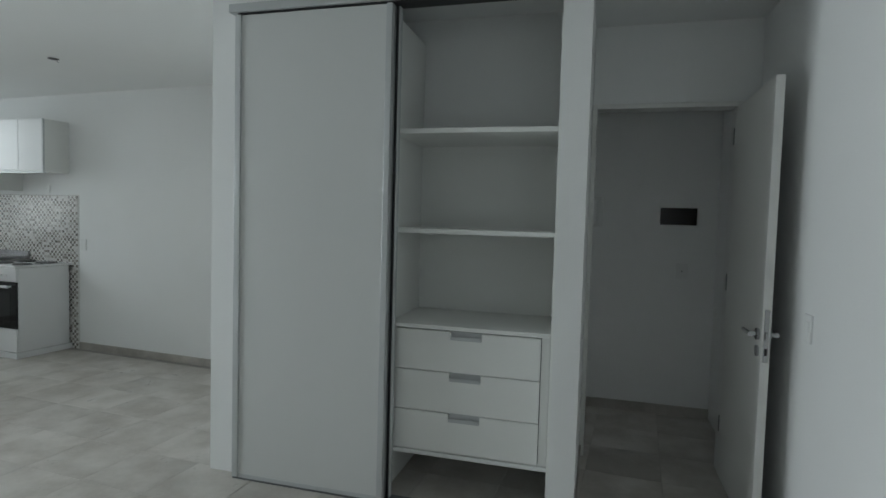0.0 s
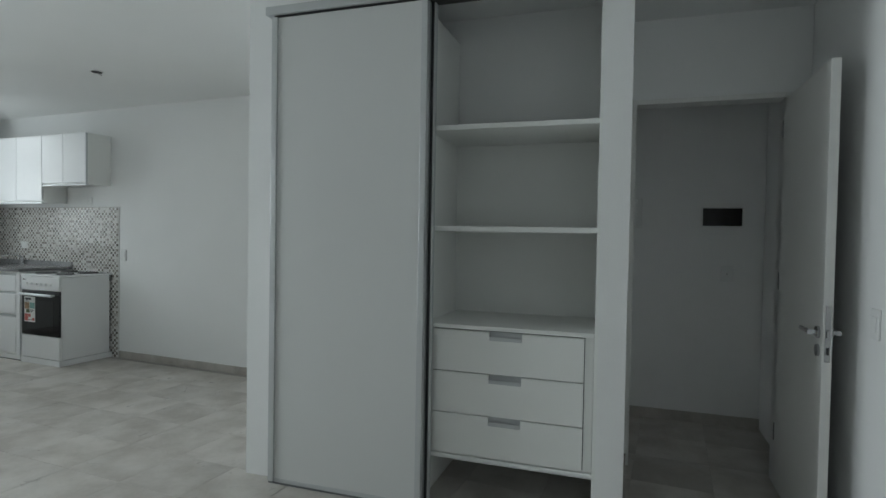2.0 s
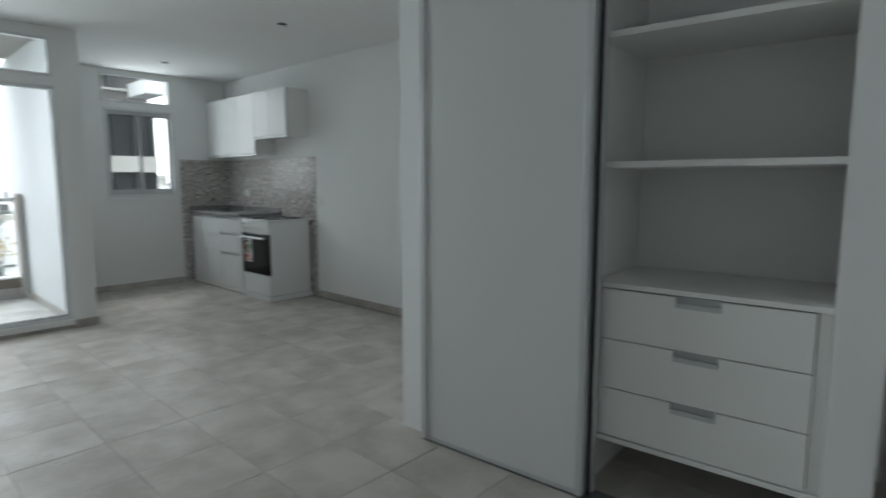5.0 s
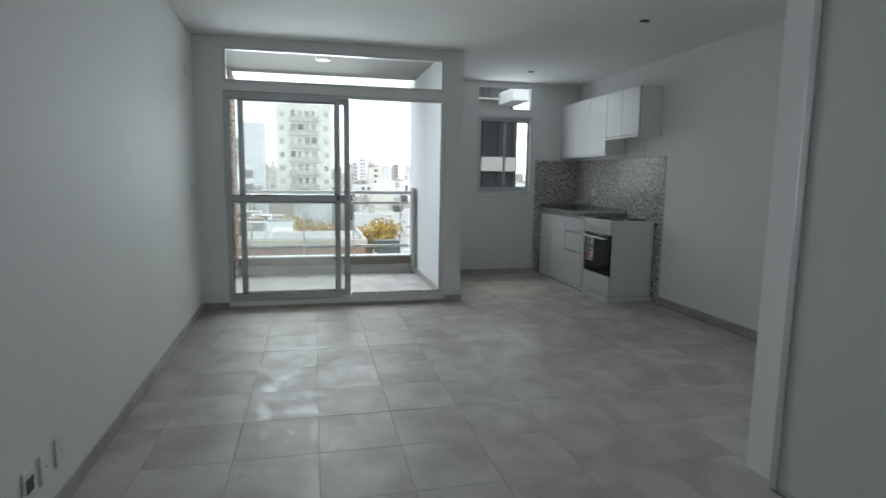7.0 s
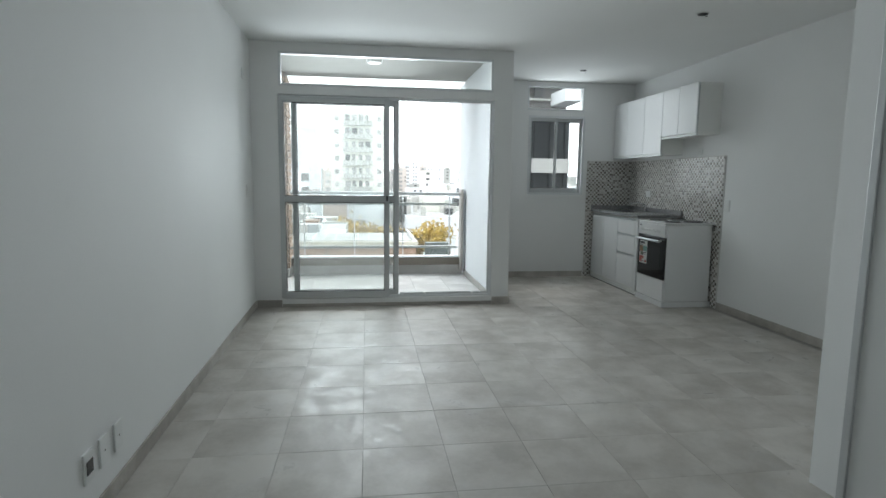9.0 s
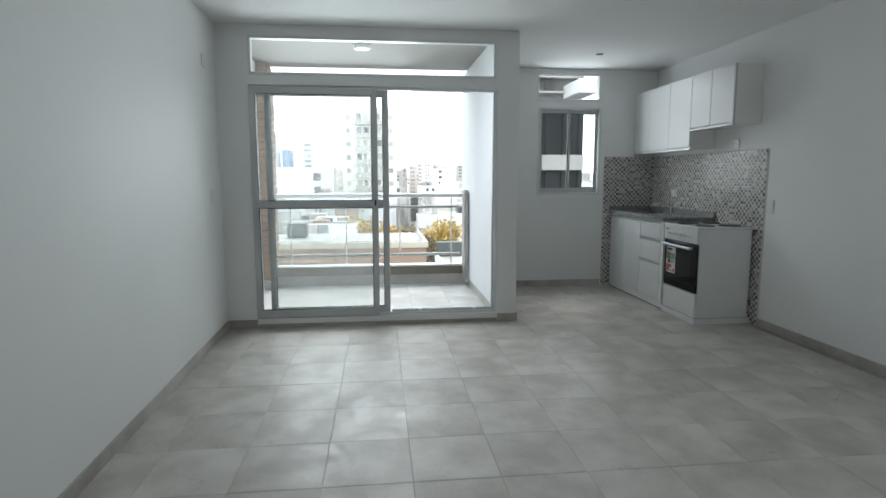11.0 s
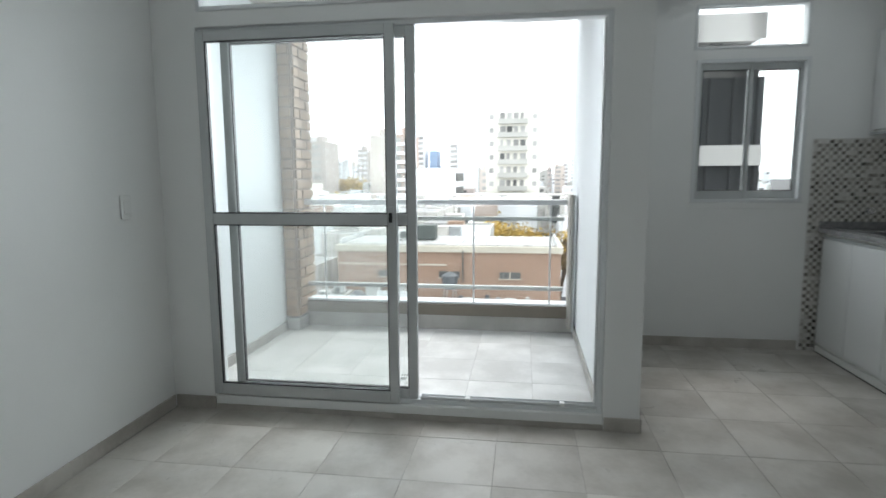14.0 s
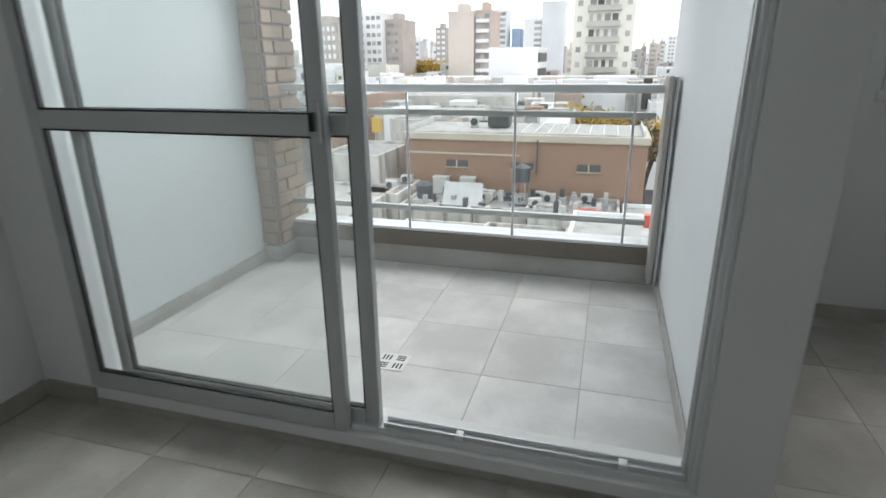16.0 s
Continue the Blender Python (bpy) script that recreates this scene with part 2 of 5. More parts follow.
DARK_TONES = ((0.0, (0.35, 0.33, 0.30)), (0.34, (0.23, 0.212, 0.19)), (0.60, (0.13, 0.12, 0.107)), (0.74, (0.50, 0.48, 0.45)), (0.86, (0.70, 0.685, 0.66)))
MOSAIC = [mosaic_mat("pale_mosaic_glaze", PALE_TONES), mosaic_mat("dark_mosaic_glaze", DARK_TONES)]
MOSAIC_P = [mosaic_mat("pale_mosaic_piece", PALE_TONES, True), mosaic_mat("dark_mosaic_piece", DARK_TONES, True)]
MORTAR_W = mat("light_mortar", (0.70, 0.69, 0.67), 0.9, vary=0.08, big=5, fine=150, bump=0.1)
BRICK = mat("exposed_brick", (0.41, 0.285, 0.20), 0.88, vary=0.14, big=7, fine=90, bump=0.35, rnd=0.13)
MORTAR = mat("brick_mortar", (0.28, 0.21, 0.16), 0.95, vary=0.15, big=8, fine=120, bump=0.3)
TAUPE = mat("taupe_beam_paint", (0.20, 0.175, 0.145), 0.7, vary=0.08, big=3, fine=90, bump=0.08)
BEIGE_METAL = mat("beige_grey_plate", (0.45, 0.43, 0.40), 0.5, vary=0.06, big=3, fine=80, bump=0.03)
GLASS = glass_mat("window_glass", film=0.034)
GLASS_K = glass_mat("kitchen_window_glass", film=0.004)
GLASS_R = glass_mat("rail_glass", (0.945, 0.955, 0.945), 0.012)
STICK_W = mat("sticker_white", (0.75, 0.75, 0.73), 0.4, vary=0.02, big=8, fine=60, bump=0)
STICK_R = mat("sticker_red", (0.46, 0.10, 0.08), 0.4, vary=0.05, big=8, fine=60, bump=0)
STICK_B = mat("sticker_brown", (0.35, 0.22, 0.12), 0.4, vary=0.4, big=25, fine=80, bump=0)
STICK_D = mat("sticker_dark_photo", (0.12, 0.16, 0.07), 0.4, vary=0.4, big=40, fine=120, bump=0)
STICK_G = mat("sticker_green", (0.20, 0.37, 0.34), 0.4, vary=0.1, big=8, fine=60, bump=0)
INK = mat("dark_ink", (0.03, 0.03, 0.035), 0.5, vary=0.05, big=8, fine=60, bump=0)

# outside
ASPHALT = mat("asphalt", (0.06, 0.06, 0.062), 0.9, vary=0.2, big=0.2, fine=4, bump=0.1)
ROOF_GREY = stained_mat("grey_roof_screed", (0.31, 0.31, 0.31), (0.12, 0.12, 0.12))
ROOF_WHITE = stained_mat("white_roof_membrane", (0.42, 0.42, 0.415), (0.20, 0.195, 0.185))
STAIN_W = stained_mat("stained_white_wall", (0.56, 0.545, 0.515), (0.07, 0.066, 0.06))
BRICK_FAR = brick_wall_mat("orange_brick_wall", (0.40, 0.275, 0.205), (0.33, 0.225, 0.165), (0.40, 0.30, 0.22), 3.2)
CREAM = mat("cream_render", (0.50, 0.465, 0.39), 0.85, vary=0.08, big=0.3, fine=5, bump=0.05)
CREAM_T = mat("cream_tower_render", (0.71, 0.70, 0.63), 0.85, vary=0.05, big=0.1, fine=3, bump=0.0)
BALC_G = mat("grey_balcony_render", (0.44, 0.44, 0.41), 0.85, vary=0.08, big=0.2, fine=3, bump=0.0)
# salmon and far brick tones are paled and greyed to paint in distance haze
PINK = mat("hazed_salmon_render", (0.60, 0.54, 0.49), 0.85, vary=0.08, big=0.1, fine=2, bump=0.0)
BRICK_T = mat("hazed_brick", (0.50, 0.41, 0.355), 0.85, vary=0.10, big=0.2, fine=2, bump=0.0)
BROWN_T = mat("hazed_brown_brick", (0.44, 0.39, 0.36), 0.85, vary=0.10, big=0.2, fine=2, bump=0.0)
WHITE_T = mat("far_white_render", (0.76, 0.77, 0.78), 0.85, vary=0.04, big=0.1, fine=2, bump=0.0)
# pale grey and blue likewise carry the haze in their base colour
PALE_T = mat("hazed_pale_grey", (0.68, 0.70, 0.72), 0.6, vary=0.06, big=0.1, fine=2, bump=0.0)
BLUE_T = mat("hazed_blue_cladding", (0.33, 0.44, 0.60), 0.5, vary=0.08, big=0.2, fine=2, bump=0.0)
# far panes lightened: the haze before them is put into the colour
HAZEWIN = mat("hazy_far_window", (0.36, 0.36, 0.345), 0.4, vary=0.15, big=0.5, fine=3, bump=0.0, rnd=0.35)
FARWIN = mat("far_window", (0.085, 0.09, 0.088), 0.5, vary=0.2, big=0.5, fine=3, bump=0.0, rnd=0.6)
DARKW = stained_mat("dark_sheet_cladding", (0.016, 0.018, 0.019), (0.045, 0.05, 0.052))
CONC = stained_mat("pale_concrete", (0.50, 0.49, 0.46), (0.30, 0.295, 0.28))
ACGREY = mat("ac_casing", (0.55, 0.56, 0.55), 0.5, vary=0.06, big=3, fine=30, bump=0.02)
ACDARK = mat("ac_coil_dark", (0.07, 0.085, 0.08), 0.6, vary=0.2, big=6, fine=60, bump=0.1)
TANK = mat("tank_grey_plastic", (0.07, 0.08, 0.09), 0.55, vary=0.1, big=3, fine=30, bump=0.02)
TIN = mat("galvanised_sheet", (0.40, 0.42, 0.43), 0.5, metal=0.3, vary=0.12, big=1.5, fine=12, bump=0.05)
RED = mat("red_paint", (0.50, 0.08, 0.05), 0.6, vary=0.1, big=3, fine=30, bump=0.02)
YELLOW = mat("yellow_paint", (0.62, 0.42, 0.06), 0.6, vary=0.1, big=3, fine=30, bump=0.02)
BARK = mat("bark", (0.10, 0.075, 0.055), 0.9, vary=0.2, big=3, fine=20, bump=0.3)
LEAF_Y = mat("autumn_leaves", (0.56, 0.39, 0.10), 0.8, vary=0.2, big=0.6, fine=4, bump=0.0, island=0.35, tint=(0.34, 0.27, 0.08))
LEAF_G = mat("green_leaves", (0.085, 0.12, 0.04), 0.8, vary=0.2, big=0.6, fine=4, bump=0.0, island=0.45, tint=(0.05, 0.08, 0.03))
LEAF_B = mat("russet_leaves", (0.24, 0.17, 0.10), 0.8, vary=0.2, big=0.6, fine=4, bump=0.0, island=0.4, tint=(0.12, 0.10, 0.05))


# ---------------------------------------------------------------- mesh helpers
def box(bm, x0, x1, y0, y1, z0, z1, bevel=0.0):
    x0, x1, y0, y1, z0, z1 = min(x0, x1), max(x0, x1), min(y0, y1), max(y0, y1), min(z0, z1), max(z0, z1)
    v = [bm.verts.new(p) for p in ((x0, y0, z0), (x1, y0, z0), (x1, y1, z0), (x0, y1, z0), (x0, y0, z1), (x1, y0, z1), (x1, y1, z1), (x0, y1, z1))]
    f = [bm.faces.new([v[i] for i in q]) for q in ((3, 2, 1, 0), (4, 5, 6, 7), (0, 1, 5, 4), (1, 2, 6, 5), (2, 3, 7, 6), (3, 0, 4, 7))]
    if bevel:
        bmesh.ops.bevel(bm, geom=list({e for q in f for e in q.edges}), offset=bevel, segments=2, affect="EDGES", profile=0.5)
    return bm


def B(*a, bevel=0.0):
    return box(bmesh.new(), *a, bevel=bevel)


def cyl(bm, p, q, r, r2=None, seg=16, caps=True):
    p, q = Vector(p), Vector(q)
    d = q - p
    m = Matrix.Translation((p + q) / 2) @ d.to_track_quat("Z", "Y").to_matrix().to_4x4()
    bmesh.ops.create_cone(bm, cap_ends=caps, segments=seg, radius1=r, radius2=r if r2 is None else r2, depth=d.length, matrix=m)
    return bm


def C(*a, **k):
    return cyl(bmesh.new(), *a, **k)


def mesh_of(name, bm, material):
    me = bpy.data.meshes.new(name)
    bm.normal_update()
    bm.to_mesh(me)
    bm.free()
    me.materials.append(material)
    return me


def part(name, bm, material, parent=None, label="", at=None):
    ob = new(name, mesh_of(name, bm, material))
    if parent is not None:
        ob.parent = parent
    if at is not None:
        ob.matrix_basis = at
    if label:
        ob["label"] = label
    return ob


def thing(name, m, label, category, group="", kind=""):
    ob = new(name)
    ob.empty_display_size = 0.1
    ob.matrix_basis = m
    return tagged(ob, label, category, group, kind)


def structure(name, bm, material, label, category, m=None):
    ob = part(name, bm, material, at=m)
    return tagged(ob, label, category, kind="structure")


def grid_wall(us, zs, holes, w0, w1, along="y"):
    """A wall of one thickness with openings through it: us and zs are its outer bounds, holes are (u0, u1, z0, z1)."""
    U = sorted({us[0], us[1], *[h[0] for h in holes], *[h[1] for h in holes]})
    Z = sorted({zs[0], zs[1], *[h[2] for h in holes], *[h[3] for h in holes]})
    bm = bmesh.new()
    cache = {}

    def vert(u, w, z):
        key = (round(u, 5), round(w, 5), round(z, 5))
        if key not in cache:
            cache[key] = bm.verts.new((w, u, z) if along == "y" else (u, w, z))
        return cache[key]

    def solid(i, j):
        if not (0 <= i < len(U) - 1 and 0 <= j < len(Z) - 1):
            return False
        cu, cz = (U[i] + U[i + 1]) / 2, (Z[j] + Z[j + 1]) / 2
        return not any(h[0] < cu < h[1] and h[2] < cz < h[3] for h in holes)

    for i in range(len(U) - 1):
        for j in range(len(Z) - 1):
            if not solid(i, j):
                continue
            a, b, c, d = U[i], U[i + 1], Z[j], Z[j + 1]
            bm.faces.new([vert(a, w0, c), vert(b, w0, c), vert(b, w0, d), vert(a, w0, d)])
            bm.faces.new([vert(a, w1, d), vert(b, w1, d), vert(b, w1, c), vert(a, w1, c)])
            for di, dj, p, q in ((-1, 0, (a, c), (a, d)), (1, 0, (b, d), (b, c)), (0, -1, (b, c), (a, c)), (0, 1, (a, d), (b, d))):
                if not solid(i + di, j + dj):
                    bm.faces.new([vert(p[0], w0, p[1]), vert(q[0], w0, q[1]), vert(q[0], w1, q[1]), vert(p[0], w1, p[1])])
    bmesh.ops.recalc_face_normals(bm, faces=bm.faces)
    return bm


def bevelled(bm, r):
    bmesh.ops.bevel(bm, geom=[e for e in bm.edges if e.is_manifold and e.calc_face_angle(0) > 0.5], offset=r, segments=2, affect="EDGES", profile=0.5)
    return bm


# ---------------------------------------------------------------- the plan
LEFT, RIGHT = -0.173, 4.395          # long side walls (y)
FACADE = -5.50                     # inner face of the balcony wall (x)
KEND = -7.06                       # kitchen end wall (x)
PIL = 2.343                        # kitchen side of the balcony return wall (y)
H = 2.535
BALC_L, BALC_R, BALC_Z, RAIL = -0.19, 2.165, 0.03, -7.20
BLOCK = Matrix.Translation((-1.757, 2.72, 0)) @ Matrix.Rotation(radians(4), 4, "Z")   # wardrobe and entrance stand askew


# floor slab and walls
structure("floor", B(-7.16, 1.6, -0.3, 5.4, -0.12, -0.0022), GROUT, "grey cement-look square floor tiles with thin joints", "floor")
structure("ceiling", B(-7.16, 1.6, -0.3, 5.4, H, H + 0.15), CEIL, "smooth white painted ceiling", "ceiling")
SOUTH = pose(FACADE, -0.190, 0, 0, 0, 1.3)     # the side wall runs slightly out of square
structure("wall_south", B(-0.12, 7.1, -0.15, 0, 0, H), WALL, "plain white painted side wall", "wall", SOUTH)
structure("wall_north", B(KEND - 0.12, -1.6, RIGHT, RIGHT + 0.15, 0, H), WALL, "plain white painted wall behind the kitchen", "wall")
DOOR = (0.060, 2.158, 0.078, 2.055)
TRANS = (0.070, 2.137, 2.135, 2.445)
structure("wall_west", bevelled(grid_wall((LEFT - 0.12, PIL), (0, H), [DOOR, TRANS], FACADE, FACADE - 0.14), 0.004), WALL, "white wall with the balcony door and a glazed transom", "wall")
structure("wall_balcony_return", B(FACADE - 0.14, KEND, BALC_R + 0.002, PIL, 0, H), WALL, "white wall between kitchen and balcony", "wall")
KW = (2.965, 3.72, 1.090, 2.105)
KT = (2.945, 3.70, 2.175, 2.483)
structure("wall_kitchen_end", bevelled(grid_wall((PIL - 0.18, RIGHT), (0, H), [KW, KT], KEND, KEND - 0.13), 0.004), WALL, "white kitchen end wall with a small window", "wall")
# wardrobe and entrance block
structure("wall_wardrobe_pier", bevelled(B(-0.195, -0.014, 0.06, 1.75, 0, H), 0.004), WALL, "white wall end beside the wardrobe", "wall", BLOCK)
structure("wall_wardrobe_back", B(-0.012, 1.628, 0.63, 0.75, 0, H), WALL, "white wall at the back of the wardrobe", "wall", BLOCK)
structure("wall_entrance_side", bevelled(B(1.63, 1.745, 0.0, 1.02, 0, H), 0.004), WALL, "white wall between wardrobe and entrance", "wall", BLOCK)
structure("wall_entrance", grid_wall((1.747, 2.63), (0, H), [(1.772, 2.512, -0.01, 2.065)], 0.92, 1.018, "x"), WALL, "white wall with a doorway to the hall", "wall", BLOCK)
structure("wall_east", B(2.632, 2.78, -3.2, 1.95, 0, H), WALL, "plain white painted wall beside the door", "wall", BLOCK)
structure("wall_hall", B(1.0, 2.63, 1.885, 2.0, 0, H), WALL, "white hall wall with a dark breaker cover", "wall", BLOCK)
structure("wall_hall_side", B(1.0, 1.12, 1.02, 1.883, 0, H), WALL, "white hall side wall", "wall", BLOCK)

# sill below the balcony door
structure("door_sill", B(FACADE - 0.16, FACADE + 0.006, 0.062, 2.166, 0.03, 0.081, bevel=0.006), WALL, "white rendered sill under the balcony door", "sill")


def skirting(name, x0, x1, y0, y1, m=None, h=0.072):
    structure(name, B(x0, x1, y0, y1, 0.0, h, bevel=0.003), SKIRT, "grey tile skirting strip", "skirting", m)


skirting("baseboard_south", 0.012, 6.5, 0.0, 0.010, SOUTH)
skirting("baseboard_west", FACADE, FACADE + 0.010, LEFT - 0.005, 0.06)
skirting("baseboard_west", FACADE, FACADE + 0.010, 2.168, PIL)
skirting("baseboard_return", KEND + 0.012, FACADE + 0.010, PIL, PIL + 0.010)
skirting("baseboard_kitchen", KEND, KEND + 0.010, PIL + 0.012, 3.76)
skirting("baseboard_north", -5.05, -1.85, RIGHT - 0.010, RIGHT)
skirting("baseboard_under_sill", FACADE - 0.02, FACADE + 0.004, 0.062, 2.166, h=0.03)
skirting("baseboard_hall", 1.13, 2.63, 1.873, 1.885, BLOCK)
skirting("baseboard_east", 2.620, 2.632, -2.9, 0.90, BLOCK)
skirting("baseboard_entrance", 1.747, 1.757, 0.02, 0.90, BLOCK)

# ---------------------------------------------------------------- balcony shell
structure("balcony_floor", B(-7.30, FACADE - 0.14, BALC_L - 0.2, BALC_R + 0.17, -0.16, BALC_Z - 0.004), GROUT, "pale grey square balcony floor tiles", "floor")
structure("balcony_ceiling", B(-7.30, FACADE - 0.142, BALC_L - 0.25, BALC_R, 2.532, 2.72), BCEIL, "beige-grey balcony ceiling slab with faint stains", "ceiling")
structure("balcony_wall_south", B(-7.34, FACADE - 0.142, BALC_L - 0.2, BALC_L, BALC_Z, 2.531), EXTW, "white rendered balcony side wall", "wall")
structure("balcony_wall_north", B(-7.62, FACADE - 0.142, BALC_R - 0.004, BALC_R + 0.17, -0.2, 2.531), EXTW, "white rendered balcony side wall", "wall")
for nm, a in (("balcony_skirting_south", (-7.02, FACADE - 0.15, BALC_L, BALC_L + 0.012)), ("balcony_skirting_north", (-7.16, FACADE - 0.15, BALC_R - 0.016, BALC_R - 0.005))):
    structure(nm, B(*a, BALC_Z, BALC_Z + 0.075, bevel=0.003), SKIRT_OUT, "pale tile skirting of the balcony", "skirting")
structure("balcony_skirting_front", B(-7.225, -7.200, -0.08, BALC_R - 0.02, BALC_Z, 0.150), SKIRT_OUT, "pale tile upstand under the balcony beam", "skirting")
structure("balcony_beam", B(-7.32, -7.170, -0.08, 2.11, 0.153, 0.246, bevel=0.004), TAUPE, "taupe painted beam under the railing", "beam")
structure("balcony_beam_cap", B(-7.33, -7.182, -0.08, 2.11, 0.248, 0.266, bevel=0.003), EXTW, "cream cap on the balcony beam", "coping")


# ---------------------------------------------------------------- doors and windows
def leaf(root, y0, y1, x, z0, z1, mid=(1.034, 1.092), st=0.048, th=0.032, glazing=None):
    """A sliding aluminium leaf: stiles, rails, rubber edge and panes."""
    part("stile", B(x - th, x, y0, y0 + st, z0, z1, bevel=0.004), ALU, root)
    part("stile", B(x - th, x, y1 - st, y1, z0, z1, bevel=0.004), ALU, root)
    part("bottom_rail", B(x - th, x, y0 + st, y1 - st, z0, z0 + 0.062, bevel=0.003), ALU, root)
    part("top_rail", B(x - th, x, y0 + st, y1 - st, z1 - 0.05, z1, bevel=0.003), ALU, root)
    levels = [(z0 + 0.062, z1 - 0.05)]
    if mid:
        part("middle_rail", B(x - th, x, y0 + st, y1 - st, mid[0], mid[1], bevel=0.003), ALU, root)
        levels = [(z0 + 0.062, mid[0]), (mid[1], z1 - 0.05)]
    for a, b in levels:
        bm = bmesh.new()
        g = 0.006
        for q in ((y0 + st, y0 + st + g, a, b), (y1 - st - g, y1 - st, a, b), (y0 + st + g, y1 - st - g, a, a + g), (y0 + st + g, y1 - st - g, b - g, b)):
            box(bm, x - th + 0.006, x - 0.006, *q)
        part("rubber_gasket", bm, BLACK, root)
        p = part("pane", B(x - th / 2 - 0.002, x - th / 2 + 0.002, y0 + st, y1 - st, a, b), glazing or GLASS, root)
        p.visible_shadow = False


def frame_bars(root, x0, x1, y0, y1, z0, z1, w, material, name="frame"):
    part(name, B(x0, x1, y0, y0 + w, z0, z1, bevel=0.003), material, root)
    part(name, B(x0, x1, y1 - w, y1, z0, z1, bevel=0.003), material, root)
    part(name, B(x0, x1, y0 + w, y1 - w, z0, z0 + w, bevel=0.003), material, root)
    part(name, B(x0, x1, y0 + w, y1 - w, z1 - w, z1, bevel=0.003), material, root)


I4 = Matrix.Identity(4)
door = thing("door_1", I4, "aluminium sliding balcony door, slid half open, with a middle rail", "sliding door", kind="structure")
frame_bars(door, FACADE - 0.085, FACADE - 0.018, DOOR[0], DOOR[1], DOOR[2], DOOR[3], 0.026, FRAME_W)
part("track", B(FACADE - 0.030, FACADE - 0.026, 1.22, 2.128, 0.1045, 0.121), ALU_W, door)
part("track", B(FACADE - 0.066, FACADE - 0.062, 1.22, 2.128, 0.1045, 0.121), ALU_W, door)
leaf(door, 0.060, 1.112, FACADE + 0.014, 0.090, 2.034, (1.038, 1.096))
leaf(door, 0.175, 1.207, FACADE - 0.026, 0.095, 2.028, (1.038, 1.096))
lock = part("lock", B(FACADE + 0.0145, FACADE + 0.030, 1.074, 1.104, 1.02, 1.135, bevel=0.005), ALU, door, "grey lock case with a black lever")
part("lever", B(FACADE + 0.030, FACADE + 0.046, 1.080, 1.096, 1.055, 1.105, bevel=0.003), BLACK, lock)
for u in (0.0325, 0.0675):
    part("jamb_lip", B(FACADE - u - 0.004, FACADE - u + 0.004, DOOR[1] - 0.036, DOOR[1] - 0.0265, 0.105, 2.026), ALU, door)
part("room_lip", B(FACADE - 0.0175, FACADE - 0.004, DOOR[1] - 0.012, DOOR[1] - 0.002, 0.082, 2.050), FRAME_W, door)
for y in (1.46, 1.95):
    part("stop", B(FACADE - 0.05, FACADE - 0.02, y, y + 0.025, 0.105, 0.124, bevel=0.002), PLASTIC, door)

trans = thing("window_1", I4, "fixed glazed transom above the balcony door", "window", kind="structure")
frame_bars(trans, FACADE - 0.06, FACADE + 0.006, *TRANS, 0.022, FRAME_W)
p = part("pane", B(FACADE - 0.030, FACADE - 0.026, TRANS[0] + 0.022, TRANS[1] - 0.022, TRANS[2] + 0.022, TRANS[3] - 0.022), GLASS, trans)
p.visible_shadow = False

kwin = thing("window_2", I4, "small aluminium sliding kitchen window", "window", kind="structure")
frame_bars(kwin, KEND - 0.075, KEND + 0.008, *KW, 0.026, FRAME_W)
leaf(kwin, KW[0] + 0.022, (KW[0] + KW[1]) / 2 + 0.012, KEND - 0.012, KW[2] + 0.022, KW[3] - 0.022, None, 0.026, 0.025, GLASS_K)
leaf(kwin, (KW[0] + KW[1]) / 2 - 0.012, KW[1] - 0.022, KEND - 0.042, KW[2] + 0.022, KW[3] - 0.022, None, 0.026, 0.025, GLASS_K)
part("sill", B(KEND - 0.02, KEND + 0.008, KW[0] - 0.015, KW[1] + 0.015, KW[2] - 0.045, KW[2] - 0.002, bevel=0.003), WALL, kwin)
ktr = thing("window_3", I4, "fixed transom over the kitchen window", "window", kind="structure")
frame_bars(ktr, KEND - 0.06, KEND + 0.006, *KT, 0.018, FRAME_W)
p = part("pane", B(KEND - 0.030, KEND - 0.026, KT[0] + 0.018, KT[1] - 0.018, KT[2] + 0.018, KT[3] - 0.018), GLASS, ktr)
p.visible_shadow = False

# entrance door: open leaf, frame, hardware
edoor = thing("door_2", BLOCK, "plain white interior door standing open towards the room", "door", kind="structure")
part("frame", B(1.745, 1.772, 0.905, 1.03, 0, 2.09, bevel=0.003), DOORPAINT, edoor)
part("frame", B(2.512, 2.54, 0.905, 1.03, 0, 2.09, bevel=0.003), DOORPAINT, edoor)
part("frame", B(1.772, 2.512, 0.905, 1.03, 2.062, 2.09, bevel=0.003), DOORPAINT, edoor)
dl = part("leaf", B(2.503, 2.539, 0.185, 0.90, 0.012, 2.048, bevel=0.002), DOORPAINT, edoor)
part("lock_plate", B(2.511, 2.531, 0.182, 0.1848, 0.815, 1.045), STEEL, dl)
part("latch", B(2.515, 2.527, 0.172, 0.182, 0.915, 0.945, bevel=0.002), STEEL, dl)
part("deadbolt_slot", B(2.516, 2.526, 0.1805, 0.1818, 0.845, 0.875), BLACK, dl)
